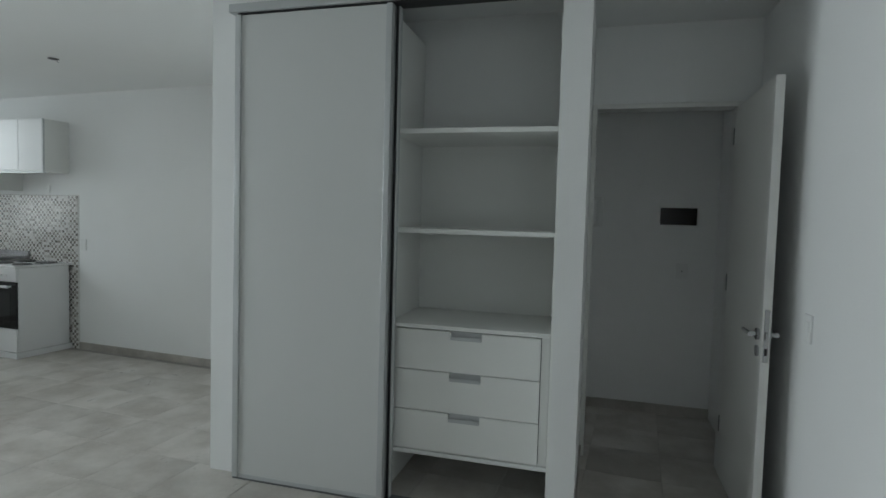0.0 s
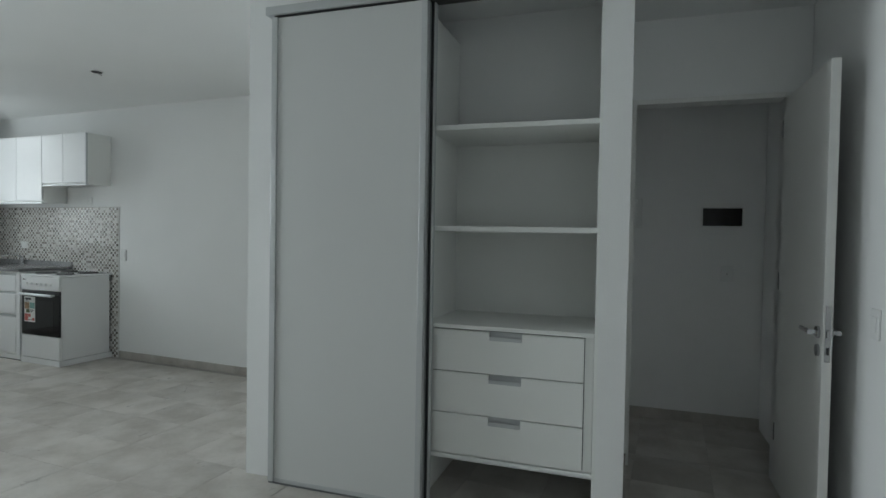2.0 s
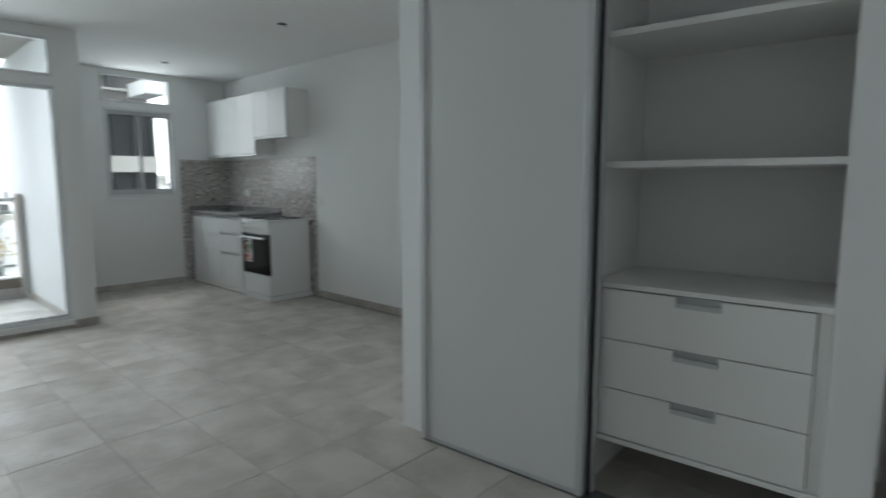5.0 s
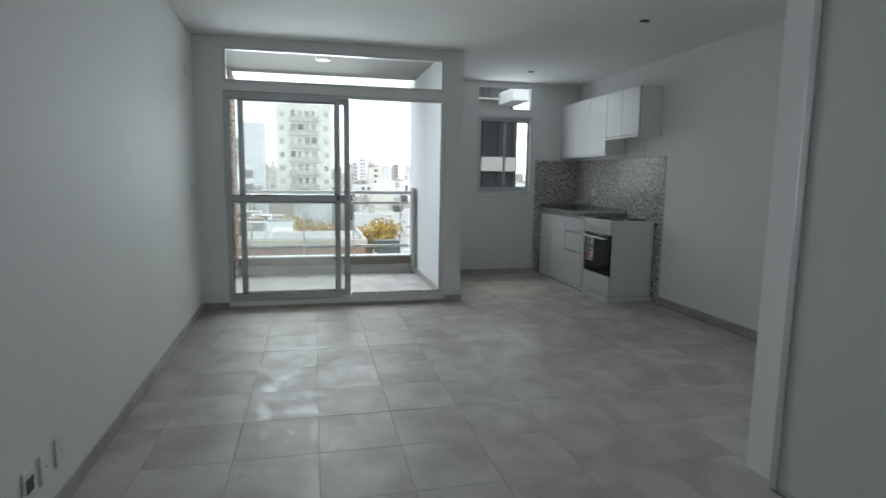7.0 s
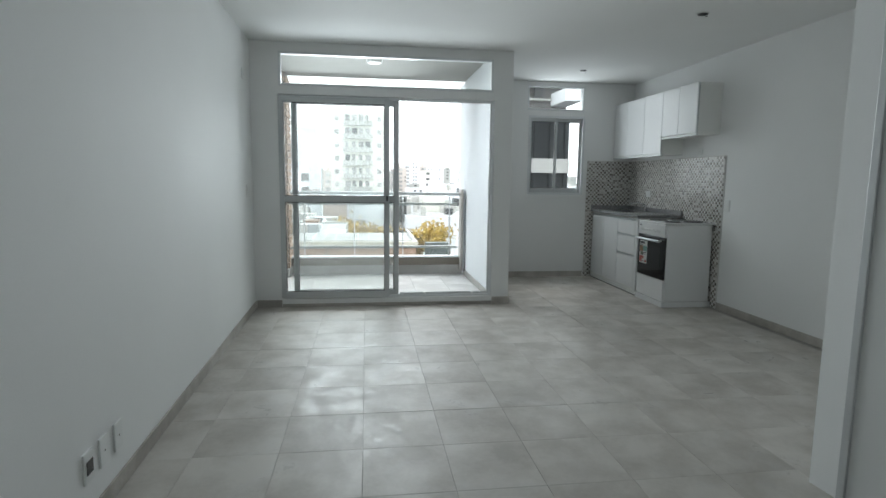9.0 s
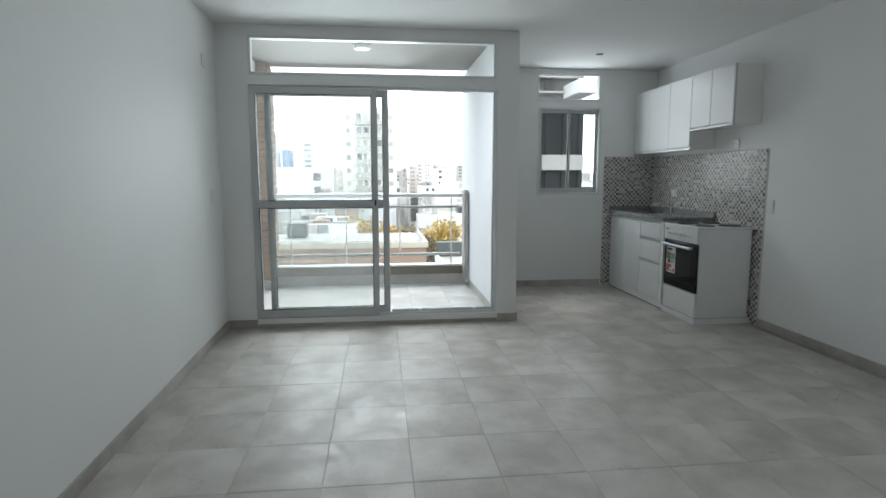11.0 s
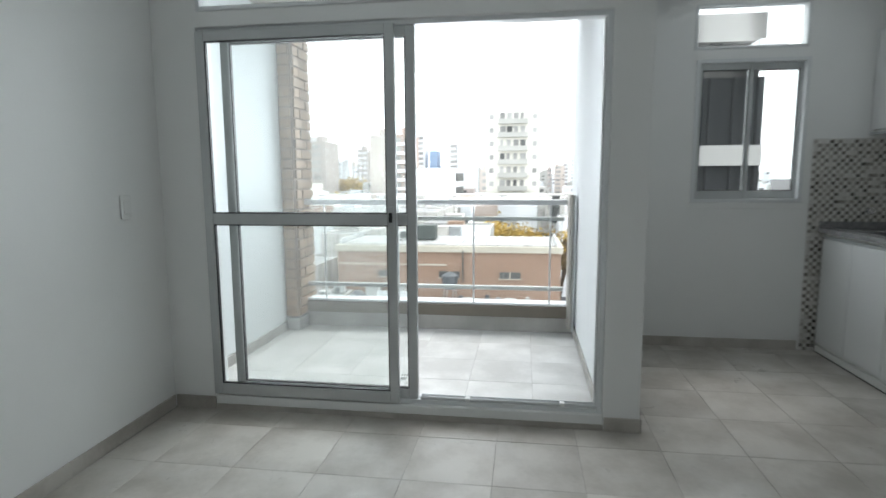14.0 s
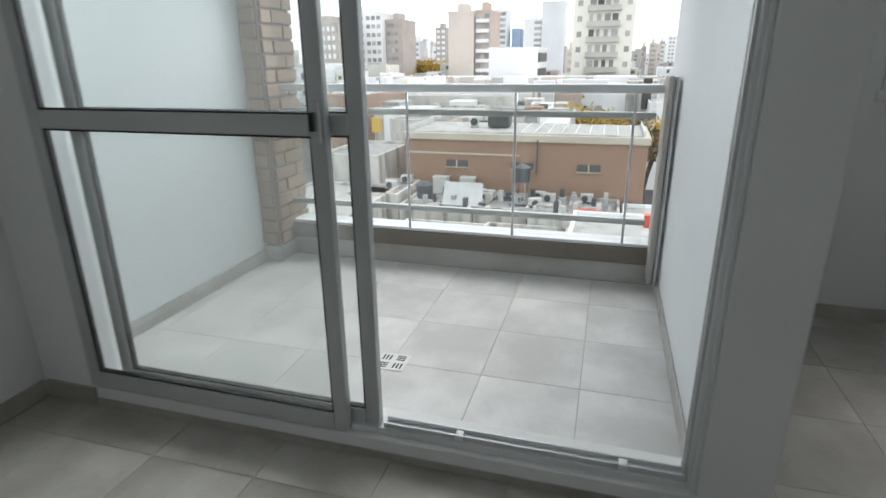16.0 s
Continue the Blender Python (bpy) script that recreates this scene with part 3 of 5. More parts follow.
for s, u in ((-1, 2.503), (1, 2.539)):
    bm = bmesh.new()
    cyl(bm, (u, 0.235, 0.930), (u + s * 0.010, 0.235, 0.930), 0.026, seg=20)
    cyl(bm, (u + s * 0.010, 0.235, 0.930), (u + s * 0.034, 0.235, 0.930), 0.010)
    cyl(bm, (u + s * 0.034, 0.225, 0.930), (u + s * 0.036, 0.345, 0.932), 0.011, 0.009)
    part("lever_handle", bm, CHROME, dl, "chrome lever handle")
    part("keyhole_rose", C((u, 0.235, 0.855), (u + s * 0.008, 0.235, 0.855), 0.025, seg=20), CHROME, dl)
for z in (0.25, 1.05, 1.85):
    part("hinge", C((2.506, 0.905, z), (2.506, 0.905, z + 0.09), 0.007, seg=10), STEEL, edoor)

# ---------------------------------------------------------------- wardrobe
ward = thing("wardrobe_sliding_door", BLOCK, "white sliding wardrobe door in grey aluminium profiles", "wardrobe door")
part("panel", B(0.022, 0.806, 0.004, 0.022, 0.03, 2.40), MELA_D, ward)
part("profile", B(-0.012, 0.022, -0.006, 0.034, 0.012, 2.402, bevel=0.003), ALU, ward, "grey aluminium edge profile")
part("profile", B(0.806, 0.836, -0.006, 0.034, 0.012, 2.402, bevel=0.003), ALU, ward, "grey aluminium edge profile")
part("bottom_profile", B(0.022, 0.806, 0.002, 0.026, 0.010, 0.03), ALU, ward)
back_leaf = thing("wardrobe_sliding_door", BLOCK, "second wardrobe door slid behind the first, only its grey edge showing", "wardrobe door")
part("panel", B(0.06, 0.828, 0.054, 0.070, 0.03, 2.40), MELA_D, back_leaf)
part("profile", B(0.02, 0.06, 0.044, 0.080, 0.012, 2.402, bevel=0.003), ALU, back_leaf)
part("profile", B(0.828, 0.858, 0.044, 0.080, 0.012, 2.402, bevel=0.003), ALU, back_leaf)
part("brush_seal", B(0.840, 0.852, 0.036, 0.043, 0.012, 2.402), BLACK, back_leaf, "black brush seal")
rail = thing("wardrobe_rail", BLOCK, "grey aluminium top rail and floor track of the wardrobe", "rail")
part("top_rail", B(-0.045, 1.628, -0.014, 0.10, 2.412, 2.455, bevel=0.003), ALU, rail)
part("channel", B(0.0, 1.626, 0.0, 0.09, 2.404, 2.411), BLACK, rail)
part("floor_track", B(-0.01, 1.626, 0.0, 0.086, 0.0005, 0.009), DARK_ALU, rail)
structure("wall_wardrobe_lintel", B(-0.014, 1.63, -0.004, 0.12, 2.458, H), WALL, "white strip of wall over the wardrobe rail", "wall", BLOCK)

wbody = thing("wardrobe_interior", BLOCK, "open white melamine wardrobe with two shelves over three drawers", "wardrobe")
part("side_panel", B(0.785, 0.803, 0.115, 0.628, 0, 2.40), MELA, wbody)
part("side_panel", B(1.610, 1.628, 0.115, 0.628, 0, 2.40), MELA, wbody)
part("back_panel", B(0.803, 1.610, 0.618, 0.629, 0.23, 1.82), MELA, wbody)
for z, d in ((1.825, 0.115), (1.338, 0.125)):
    part("shelf", B(0.803, 1.610, d, 0.618, z - 0.012, z + 0.012, bevel=0.002), MELA, wbody)
part("drawer_top", B(0.803, 1.610, 0.105, 0.618, 0.858, 0.878, bevel=0.002), MELA, wbody)
part("drawer_base", B(0.803, 1.610, 0.105, 0.618, 0.225, 0.245, bevel=0.002), MELA, wbody)
part("filler", B(0.805, 0.843, 0.122, 0.14, 0.246, 0.857), MELA, wbody)
# a black sheet stands in for the shade inside the drawer gaps
part("drawer_recess", B(0.845, 1.568, 0.136, 0.150, 0.247, 0.856), BLACK, wbody, "black sheet standing for the shade behind the drawer fronts")
part("filler", B(1.570, 1.608, 0.122, 0.14, 0.246, 0.857), MELA, wbody)
for a, b in ((0.6525, 0.852), (0.4505, 0.648), (0.250, 0.446)):
    bm = grid_wall((0.8465, 1.5665), (a, b), [(1.130, 1.285, b - 0.038, b)], 0.110, 0.128, "x")
    d = part("drawer", bevelled(bm, 0.0015), MELA, wbody)
    pull = bmesh.new()
    box(pull, 1.131, 1.284, 0.106, 0.109, b - 0.040, b - 0.022)
    box(pull, 1.131, 1.284, 0.109, 0.128, b - 0.038, b - 0.034)
    box(pull, 1.131, 1.284, 0.126, 0.130, b - 0.034, b)
    part("pull", pull, ALU, d, "recessed grey aluminium pull")

# entrance hall fittings
panel = thing("breaker_panel", BLOCK, "dark smoked breaker panel cover set in the hall wall", "breaker panel")
part("cover", B(2.239, 2.489, 1.868, 1.884, 1.405, 1.529, bevel=0.004), SMOKE, panel)
part("rim", grid_wall((2.228, 2.50), (1.394, 1.54), [(2.2395, 2.4885, 1.4055, 1.5285)], 1.876, 1.8845, "x"), PLASTIC, panel)
phone = thing("intercom_phone", BLOCK, "white wall intercom handset in the hall", "intercom")
part("base", B(1.75, 1.835, 1.855, 1.884, 1.38, 1.60, bevel=0.008), PLASTIC, phone)
part("handset", B(1.760, 1.800, 1.825, 1.854, 1.385, 1.595, bevel=0.010), PLASTIC, phone)


def plate(name, m, w, h, label, kind="blank"):
    """A wall plate, in its own frame: wall at y = 0, its face towards -y."""
    t = thing(name, m, label, "wall socket" if kind == "socket" else "wall switch" if kind == "switch" else "cover plate")
    part("frame", B(-w / 2, w / 2, -0.009, 0, -h / 2, h / 2, bevel=0.003), PLASTIC, t)
    if kind == "socket":
        part("insert", B(-w * 0.33, w * 0.33, -0.011, -0.0092, -h * 0.22, h * 0.22), SMOKE, t)
    elif kind == "switch":
        part("rocker", B(-w * 0.3, w * 0.3, -0.013, -0.0092, -h * 0.26, h * 0.26, bevel=0.002), PLASTIC, t)
    else:
        part("screw", C((0, -0.0105, 0), (0, -0.0088, 0), 0.004, seg=8), STEEL, t)
    return t


FACE_S = lambda x, z: SOUTH @ pose(x - FACADE, 0, z, 0, 0, 180)      # on the south wall, facing +y
FACE_N = lambda x, z, y=RIGHT: pose(x, y, z)           # on the north wall, facing -y
plate("wall_socket", FACE_S(-1.98, 0.231), 0.075, 0.115, "white wall socket with a dark insert, low on the wall", "socket")
plate("cover_plate", FACE_S(-2.105, 0.231), 0.075, 0.115, "blank white cover plate, low on the wall")
plate("cover_plate", FACE_S(-2.235, 0.231), 0.075, 0.115, "blank white cover plate, low on the wall")
plate("wall_switch", FACE_S(-5.20, 1.145), 0.075, 0.115, "white switch near the balcony door", "switch")
plate("cover_plate", FACE_S(-5.14, 2.165), 0.09, 0.09, "small white cover plate high on the wall")
plate("wall_switch", FACE_N(-4.99, 1.05), 0.075, 0.115, "white switch beside the mosaic", "switch")
plate("wall_socket", FACE_N(-6.54, 1.12, RIGHT - 0.012), 0.10, 0.075, "white socket on the mosaic", "switch")
plate("cover_plate", FACE_N(-5.50, 1.60), 0.08, 0.08, "white cover plate under the short cabinet")
plate("cover_plate", BLOCK @ pose(2.404, 1.885, 1.07), 0.08, 0.11, "blank white plate on the hall wall")
plate("wall_switch", BLOCK @ pose(2.632, 0.03, 1.0, 0, 0, 90) @ pose(0, 0, 0, 0, 0, 180), 0.075, 0.115, "white switch near the entrance door", "switch")

for x, y in ((-4.03, 3.41), (-6.27, 3.36)):
    t = thing("ceiling_outlet", pose(x, y, H), "open ceiling box with a short loose wire", "ceiling outlet", "ceiling outlets")
    part("ring", C((0, 0, -0.004), (0, 0, -0.0005), 0.046, seg=24), PLASTIC, t)
    part("hole", C((0, 0, -0.006), (0, 0, -0.0042), 0.038, seg=24), BLACK, t, "dark open box")
    bm = bmesh.new()
    cyl(bm, (0.01, 0, -0.006), (0.022, 0.01, -0.024), 0.0014, seg=6)
    cyl(bm, (0.022, 0.01, -0.024), (0.034, 0.018, -0.030), 0.0014, seg=6)
    part("wire", bm, IRON, t)

# ---------------------------------------------------------------- kitchen
CF = 3.87   # cabinet front
base = thing("base_cabinet", I4, "white kitchen base cabinet with two doors and three drawers", "kitchen cabinet")
part("carcass", B(KEND + 0.03, -5.765, CF + 0.018, RIGHT - 0.015, 0.05, 0.872), MELA, base)
part("plinth", B(KEND + 0.03, -5.765, CF + 0.006, RIGHT - 0.05, 0.008, 0.05), MELA, base)
# thin black strip draws the shadow line where the cabinet meets the floor
part("foot_seal", B(KEND + 0.03, -5.765, CF + 0.003, RIGHT - 0.05, 0.0015, 0.0075), BLACK, base, "dark strip for the shadow line along the floor")
part("side_stile", B(-5.82, -5.765, CF + 0.002, CF + 0.017, 0.05, 0.872), MELA_G, base)
edges = (-7.025, -6.665, -6.265, -5.822)
for a, b in ((edges[0], edges[1]), (edges[1], edges[2])):
    d = part("door", B(a + 0.0025, b - 0.0025, CF, CF + 0.017, 0.075, 0.832, bevel=0.002), MELA_G, base)
    part("grip_profile", B(a + 0.0025, b - 0.0025, CF + 0.007, CF + 0.017, 0.834, 0.854), ALU, d, "aluminium grip profile")
for z0, z1 in ((0.682, 0.832), (0.456, 0.650), (0.075, 0.424)):
    d = part("drawer", B(edges[2] + 0.003, edges[3] - 0.003, CF, CF + 0.017, z0, z1, bevel=0.002), MELA_G, base)
    part("grip_profile", B(edges[2] + 0.003, edges[3] - 0.003, CF + 0.007, CF + 0.017, z1 + 0.002, z1 + 0.022), ALU, d, "aluminium grip profile")
counter = thing("worktop", I4, "grey granite worktop with upstand and an inset steel sink", "worktop")
SX0, SX1, SY0, SY1 = -6.80, -6.34, 3.96, 4.28
bm = bmesh.new()
for q in ((KEND + 0.002, SX0, CF - 0.02, RIGHT - 0.014), (SX1, -5.745, CF - 0.02, RIGHT - 0.014), (SX0, SX1, CF - 0.02, SY0), (SX0, SX1, SY1, RIGHT - 0.014)):
    box(bm, *q, 0.878, 0.908)
bmesh.ops.remove_doubles(bm, verts=bm.verts, dist=0.0004)
part("slab", bm, GRANITE, counter)
part("upstand", B(KEND + 0.024, -5.745, RIGHT - 0.034, RIGHT - 0.0135, 0.908, 0.955, bevel=0.002), GRANITE, counter)
part("upstand", B(KEND + 0.0015, KEND + 0.022, CF - 0.02, RIGHT - 0.0135, 0.908, 0.955, bevel=0.002), GRANITE, counter)
bm = bmesh.new()
box(bm, SX0 + 0.002, SX1 - 0.002, SY0 + 0.002, SY1 - 0.002, 0.74, 0.902)
bmesh.ops.delete(bm, geom=[f for f in bm.faces if f.calc_center_median().z > 0.9], context="FACES")
bmesh.ops.solidify(bm, geom=list(bm.faces), thickness=0.002)
# the bowl gets the darkened steel in place of real shade
sk = part("sink", bm, STEEL_D, counter, "stainless sink bowl")
part("drain", C((-6.57, 4.12, 0.743), (-6.57, 4.12, 0.746), 0.04, seg=20), CHROME, sk)
tap = thing("kitchen_tap", pose(-6.50, 4.335, 0.908), "chrome single-lever kitchen tap", "tap")
part("body", C((0, 0, 0), (0, 0, 0.075), 0.018, 0.015, seg=16), CHROME, tap)
bm = bmesh.new()
pts = [(0, 0, 0.06), (-0.03, -0.04, 0.095), (-0.06, -0.09, 0.105), (-0.09, -0.14, 0.095), (-0.10, -0.16, 0.08)]
for a, b in zip(pts, pts[1:]):
    cyl(bm, a, b, 0.008, seg=12)
part("spout", bm, CHROME, tap)
part("lever", C((0, 0, 0.075), (0.03, -0.05, 0.10), 0.005, seg=10), CHROME, tap)
wtap = thing("wall_valve", pose(KEND + 0.012, 4.17, 1.035), "small chrome valve on the mosaic wall", "valve")
part("rose", C((0, 0, 0), (0.008, 0, 0), 0.024, seg=16), CHROME, wtap)
part("knob", C((0.008, 0, 0), (0.035, 0, 0), 0.016, 0.02, seg=12), CHROME, wtap)

UF = 4.132
tall = thing("wall_cabinet", I4, "white three-door wall cabinet with aluminium grip", "wall cabinet", "wall cabinets")
TX = (KEND + 0.004, -6.70, -6.265, -5.853)
part("carcass", B(TX[0], TX[3], UF + 0.018, RIGHT - 0.002, 1.575, 2.254), MELA, tall)
for a, b in zip(TX, TX[1:]):
    part("door", B(a + 0.002, b - 0.002, UF, UF + 0.0165, 1.592, 2.257, bevel=0.002), MELA_G, tall)
part("grip_profile", B(TX[0], TX[3], UF - 0.003, UF + 0.03, 1.560, 1.5745, bevel=0.003), ALU_W, tall, "aluminium grip profile")
short = thing("wall_cabinet", I4, "white short two-door wall cabinet over the stove", "wall cabinet", "wall cabinets")
part("carcass", B(-5.851, -5.185, UF + 0.018, RIGHT - 0.002, 1.752, 2.254), MELA, short)
for a, b in ((-5.851, -5.528), (-5.526, -5.200)):
    part("door", B(a + 0.0015, b - 0.0015, UF, UF + 0.0165, 1.768, 2.257, bevel=0.002), MELA_G, short)
part("end_strip", B(-5.199, -5.183, UF - 0.002, UF + 0.0165, 1.752, 2.254, bevel=0.002), ALU, short)
part("grip_profile", B(-5.851, -5.185, UF - 0.003, UF + 0.03, 1.738, 1.7515, bevel=0.003), ALU_W, short, "aluminium grip profile")

# stove
S0, S1, SF, SB = -5.717, -5.157, 3.86, 4.375
stove = thing("stove", I4, "white freestanding cooker with black oven door and a promotional sticker", "stove")
part("body", B(S0, S1, SF + 0.02, SB - 0.01, 0.058, 0.842, bevel=0.004), ENAMEL, stove)
part("plinth", B(S0 - 0.004, S1 + 0.008, SF - 0.006, SB + 0.03, 0.0, 0.055, bevel=0.004), ENAMEL, stove)
part("warming_drawer", B(S0 + 0.003, S1 - 0.003, SF, SF + 0.019, 0.060, 0.272, bevel=0.005), ENAMEL, stove)
od = part("oven_door", B(S0 + 0.003, S1 - 0.003, SF, SF + 0.019, 0.277, 0.712, bevel=0.005), OVENGLASS, stove, "black glass oven door")
bm = bmesh.new()
cyl(bm, (S0 + 0.05, SF - 0.042, 0.672), (S1 - 0.05, SF - 0.042, 0.672), 0.013, seg=14)
for x in (S0 + 0.075, S1 - 0.075):
    cyl(bm, (x, SF - 0.042, 0.672), (x, SF, 0.672), 0.009, seg=10)
part("handle", bm, ALU_W, od, "aluminium bar handle")
stk = part("sticker", B(-5.668, -5.508, SF - 0.003, SF - 0.0012, 0.40, 0.645), STICK_W, od, "promotional sticker in white, brown, green and red")
for nm, a, mt in (("heading_bar", (-5.655, -5.565, 0.612, 0.632), INK), ("heading_bar", (-5.655, -5.595, 0.596, 0.603), INK), ("picture_block", (-5.662, -5.592, 0.525, 0.588), STICK_B), ("picture_block", (-5.640, -5.592, 0.488, 0.522), STICK_D),
                  ("green_block", (-5.586, -5.514, 0.532, 0.588), STICK_G), ("text_bar", (-5.586, -5.530, 0.512, 0.519), INK), ("text_bar", (-5.586, -5.545, 0.496, 0.502), INK),
                  ("red_block", (-5.662, -5.612, 0.412, 0.478), STICK_R), ("red_block", (-5.606, -5.574, 0.448, 0.478), STICK_R), ("text_bar", (-5.606, -5.556, 0.418, 0.424), INK), ("red_block", (-5.548, -5.516, 0.414, 0.440), STICK_R)):
    part(nm, B(a[0], a[1], SF - 0.0045, SF - 0.0032, a[2], a[3]), mt, stk)
part("inner_window", B(S0 + 0.085, S1 - 0.085, SF - 0.0009, SF - 0.0002, 0.335, 0.615, bevel=0.0003), OVENPANE, od, "smoked inner oven window")
part("control_panel", B(S0 + 0.001, S1 - 0.001, SF - 0.004, SF + 0.019, 0.716, 0.842, bevel=0.006), ENAMEL, stove)
for i in range(6):
    x = S0 + 0.10 + i * 0.068
    part("knob", C((x, SF - 0.004, 0.772), (x, SF - 0.018, 0.772), 0.012, 0.010, seg=16), ENAMEL, stove)
part("brand_bar", B(S0 + 0.03, S0 + 0.075, SF - 0.0055, SF - 0.0045, 0.806, 0.816), INK, stove)
part("hob_top", B(S0 - 0.006, S1 + 0.010, SF - 0.010, SB + 0.02, 0.844, 0.862, bevel=0.005), ENAMEL, stove)
for x, y, r in ((S0 + 0.15, SF + 0.14, 0.09), (S1 - 0.13, SF + 0.14, 0.075), (S0 + 0.15, SF + 0.37, 0.075), (S1 - 0.13, SF + 0.37, 0.09)):
    pl = part("hot_plate", C((x, y, 0.862), (x, y, 0.874), r, r * 0.97, seg=32), IRON, stove, "black cast hot plate")
    part("rim", C((x, y, 0.8605), (x, y, 0.866), r + 0.008, seg=32), STEEL, pl)
part("rear_bracket", B(S1 + 0.001, S1 + 0.008, SB - 0.02, SB + 0.018, 0.785, 0.842, bevel=0.003), STEEL, stove)

# ---------------------------------------------------------------- balcony things
railing = thing("balcony_railing", I4, "aluminium balcony railing with glass panels", "railing")
part("handrail", B(RAIL - 0.03, RAIL + 0.025, -0.09, 2.093, 1.062, 1.106, bevel=0.008), ALU_W, railing)
for z in (0.935, 0.372):
    part("cross_rail", B(RAIL - 0.02, RAIL + 0.012, -0.09, 2.07, z, z + 0.033, bevel=0.004), ALU, railing)
for y in (0.103, 0.732, 1.354, 1.962):
    part("post", B(RAIL + 0.013, RAIL + 0.026, y - 0.007, y + 0.007, 0.267, 1.060, bevel=0.002), ALU_W, railing)
for a, b in ((-0.08, 0.092), (0.114, 0.721), (0.743, 1.343), (1.365, 1.951), (1.973, 2.06)):
    g = part("glass_panel", B(RAIL + 0.030, RAIL + 0.036, a, b, 0.285, 1.054), GLASS_R, railing)
    g.visible_shadow = False
endp = thing("railing_end_plate", I4, "beige-grey metal end plate of the railing", "end plate")
part("plate", B(-7.235, -7.05, 2.098, 2.128, 0.09, 1.150, bevel=0.010), BEIGE_METAL, endp)
part("edge_strip", B(-7.22, -7.06, 2.132, 2.145, 0.08, 1.145, bevel=0.003), ALU, endp)
lamp = thing("ceiling_lamp", pose(-6.15, 0.98, 2.532), "round white surface lamp on the balcony ceiling, off", "ceiling lamp")
part("base", C((0, 0, -0.012), (0, 0, -0.001), 0.085, seg=32), PLASTIC, lamp)
part("diffuser", C((0, 0, -0.034), (0, 0, -0.012), 0.072, 0.08, seg=32), PLASTIC, lamp)
drain = thing("floor_drain", pose(-6.035, 1.05, BALC_Z), "square steel floor drain grate with slots", "floor drain")
part("grate", B(-0.065, 0.065, -0.065, 0.065, 0, 0.004, bevel=0.0015), PLASTIC, drain)
for i in range(3):
    for sx, sy in ((-1, -1), (1, -1), (-1, 1), (1, 1)):
        o = 0.014 + i * 0.015
        a = (0.010, 0.048, o, o + 0.007) if sx * sy > 0 else (o, o + 0.007, 0.010, 0.048)
        part("slot", B(sx * a[0], sx * a[1], sy * a[2], sy * a[3], 0.0042, 0.0050), BLACK, drain)

# brick column at the balcony's corner
column = structure("brick_column", B(-7.375, -7.025, BALC_L, -0.085, BALC_Z + 0.11, 2.531), MORTAR, "column of pale exposed bricks at the balcony corner", "column")
structure("column_base", B(-7.38, -7.01, BALC_L, -0.072, BALC_Z, BALC_Z + 0.10, bevel=0.003), SKIRT_OUT, "tile skirting round the brick column", "skirting")

# ---------------------------------------------------------------- outside
GZ = -13.0
structure("ground", B(-3000, 200, -2500, 2500, GZ - 1, GZ), ASPHALT, "city ground of grey asphalt reaching the horizon", "ground")


def tower(name, label, x, y0, y1, z1, depth, wall_m, group="", floors=3.0, cols=(), win=(1.3, 1.2), balc=(), balc_m=None, roof_box=True, side=(), z0=None, win_m=None, recess=()):
    """A far building: its body, roof hut, windows on the face towards +x and on the side towards +y, balconies."""
    z0 = GZ if z0 is None else z0
    t = thing(name, pose(x, 0, z0), label, "building", group)
    part("wall", B(-depth, 0, y0, y1, 0, z1 - z0), wall_m, t)
    part("parapet", B(-depth - 0.1, 0.12, y0 - 0.1, y1 + 0.1, z1 - z0, z1 - z0 + 0.7), wall_m, t)
    if roof_box:
        w = y1 - y0
        part("roof_hut", B(-depth * 0.7, -depth * 0.25, y0 + w * 0.25, y0 + w * 0.6, z1 - z0 + 0.7, z1 - z0 + 3.2), wall_m, t)
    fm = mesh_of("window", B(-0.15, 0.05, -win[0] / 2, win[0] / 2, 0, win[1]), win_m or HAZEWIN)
    n = int((z1 - z0) / floors)
    lo = max(0, n - 14)
    for k in range(lo, n):
        z = z1 - z0 - (k - lo + 1) * floors + 0.9
        for c in cols:
            w = new("window", fm)
            w.parent, w.location = t, (0, c, z)
        for c in side:
            w = new("window", fm)
            w.parent, w.matrix_basis = t, pose(-c, y1, z, 0, 0, 90)
    if recess:
        q = random.Random(5)
        a, b = recess
        wide = (b - a) / 4
        for k in range(lo, n):
            for i in range(4):
                y = a + wide * i + 0.15
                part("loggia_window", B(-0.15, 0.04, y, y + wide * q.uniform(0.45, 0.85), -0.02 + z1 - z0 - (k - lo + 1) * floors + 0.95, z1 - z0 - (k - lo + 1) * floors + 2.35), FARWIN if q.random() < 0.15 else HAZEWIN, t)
    if balc:
        bl = mesh_of("balcony", B(0.0, 1.2, balc[0], balc[1], -0.15, 0.95), balc_m or wall_m)
        for k in range(lo, n):
            b = new("balcony", bl)
            b.parent, b.location = t, (0, 0, z1 - z0 - (k - lo + 1) * floors)
    return t


EX, EY, EZ = -4.11, 1.83, 1.22


def at(d, s):
    """The y of a direction s seen from the balcony door, d metres out."""
    return EY + s * d


# the orange brick building across the yards
bb = thing("brick_building", pose(EX - 26, 0, 0), "low orange brick building with flat white roof and small louvred windows", "building")
y0, y1, zr = at(26, -0.368), at(26, 0.066), EZ - 0.1278 * 26
part("wall", B(-4.6, 0, y0, y1, GZ, zr - 0.30), BRICK_FAR, bb)
part("parapet", B(-4.7, 0.10, y0 - 0.1, y1 + 0.1, zr - 0.30, zr), CREAM, bb, "cream parapet band")
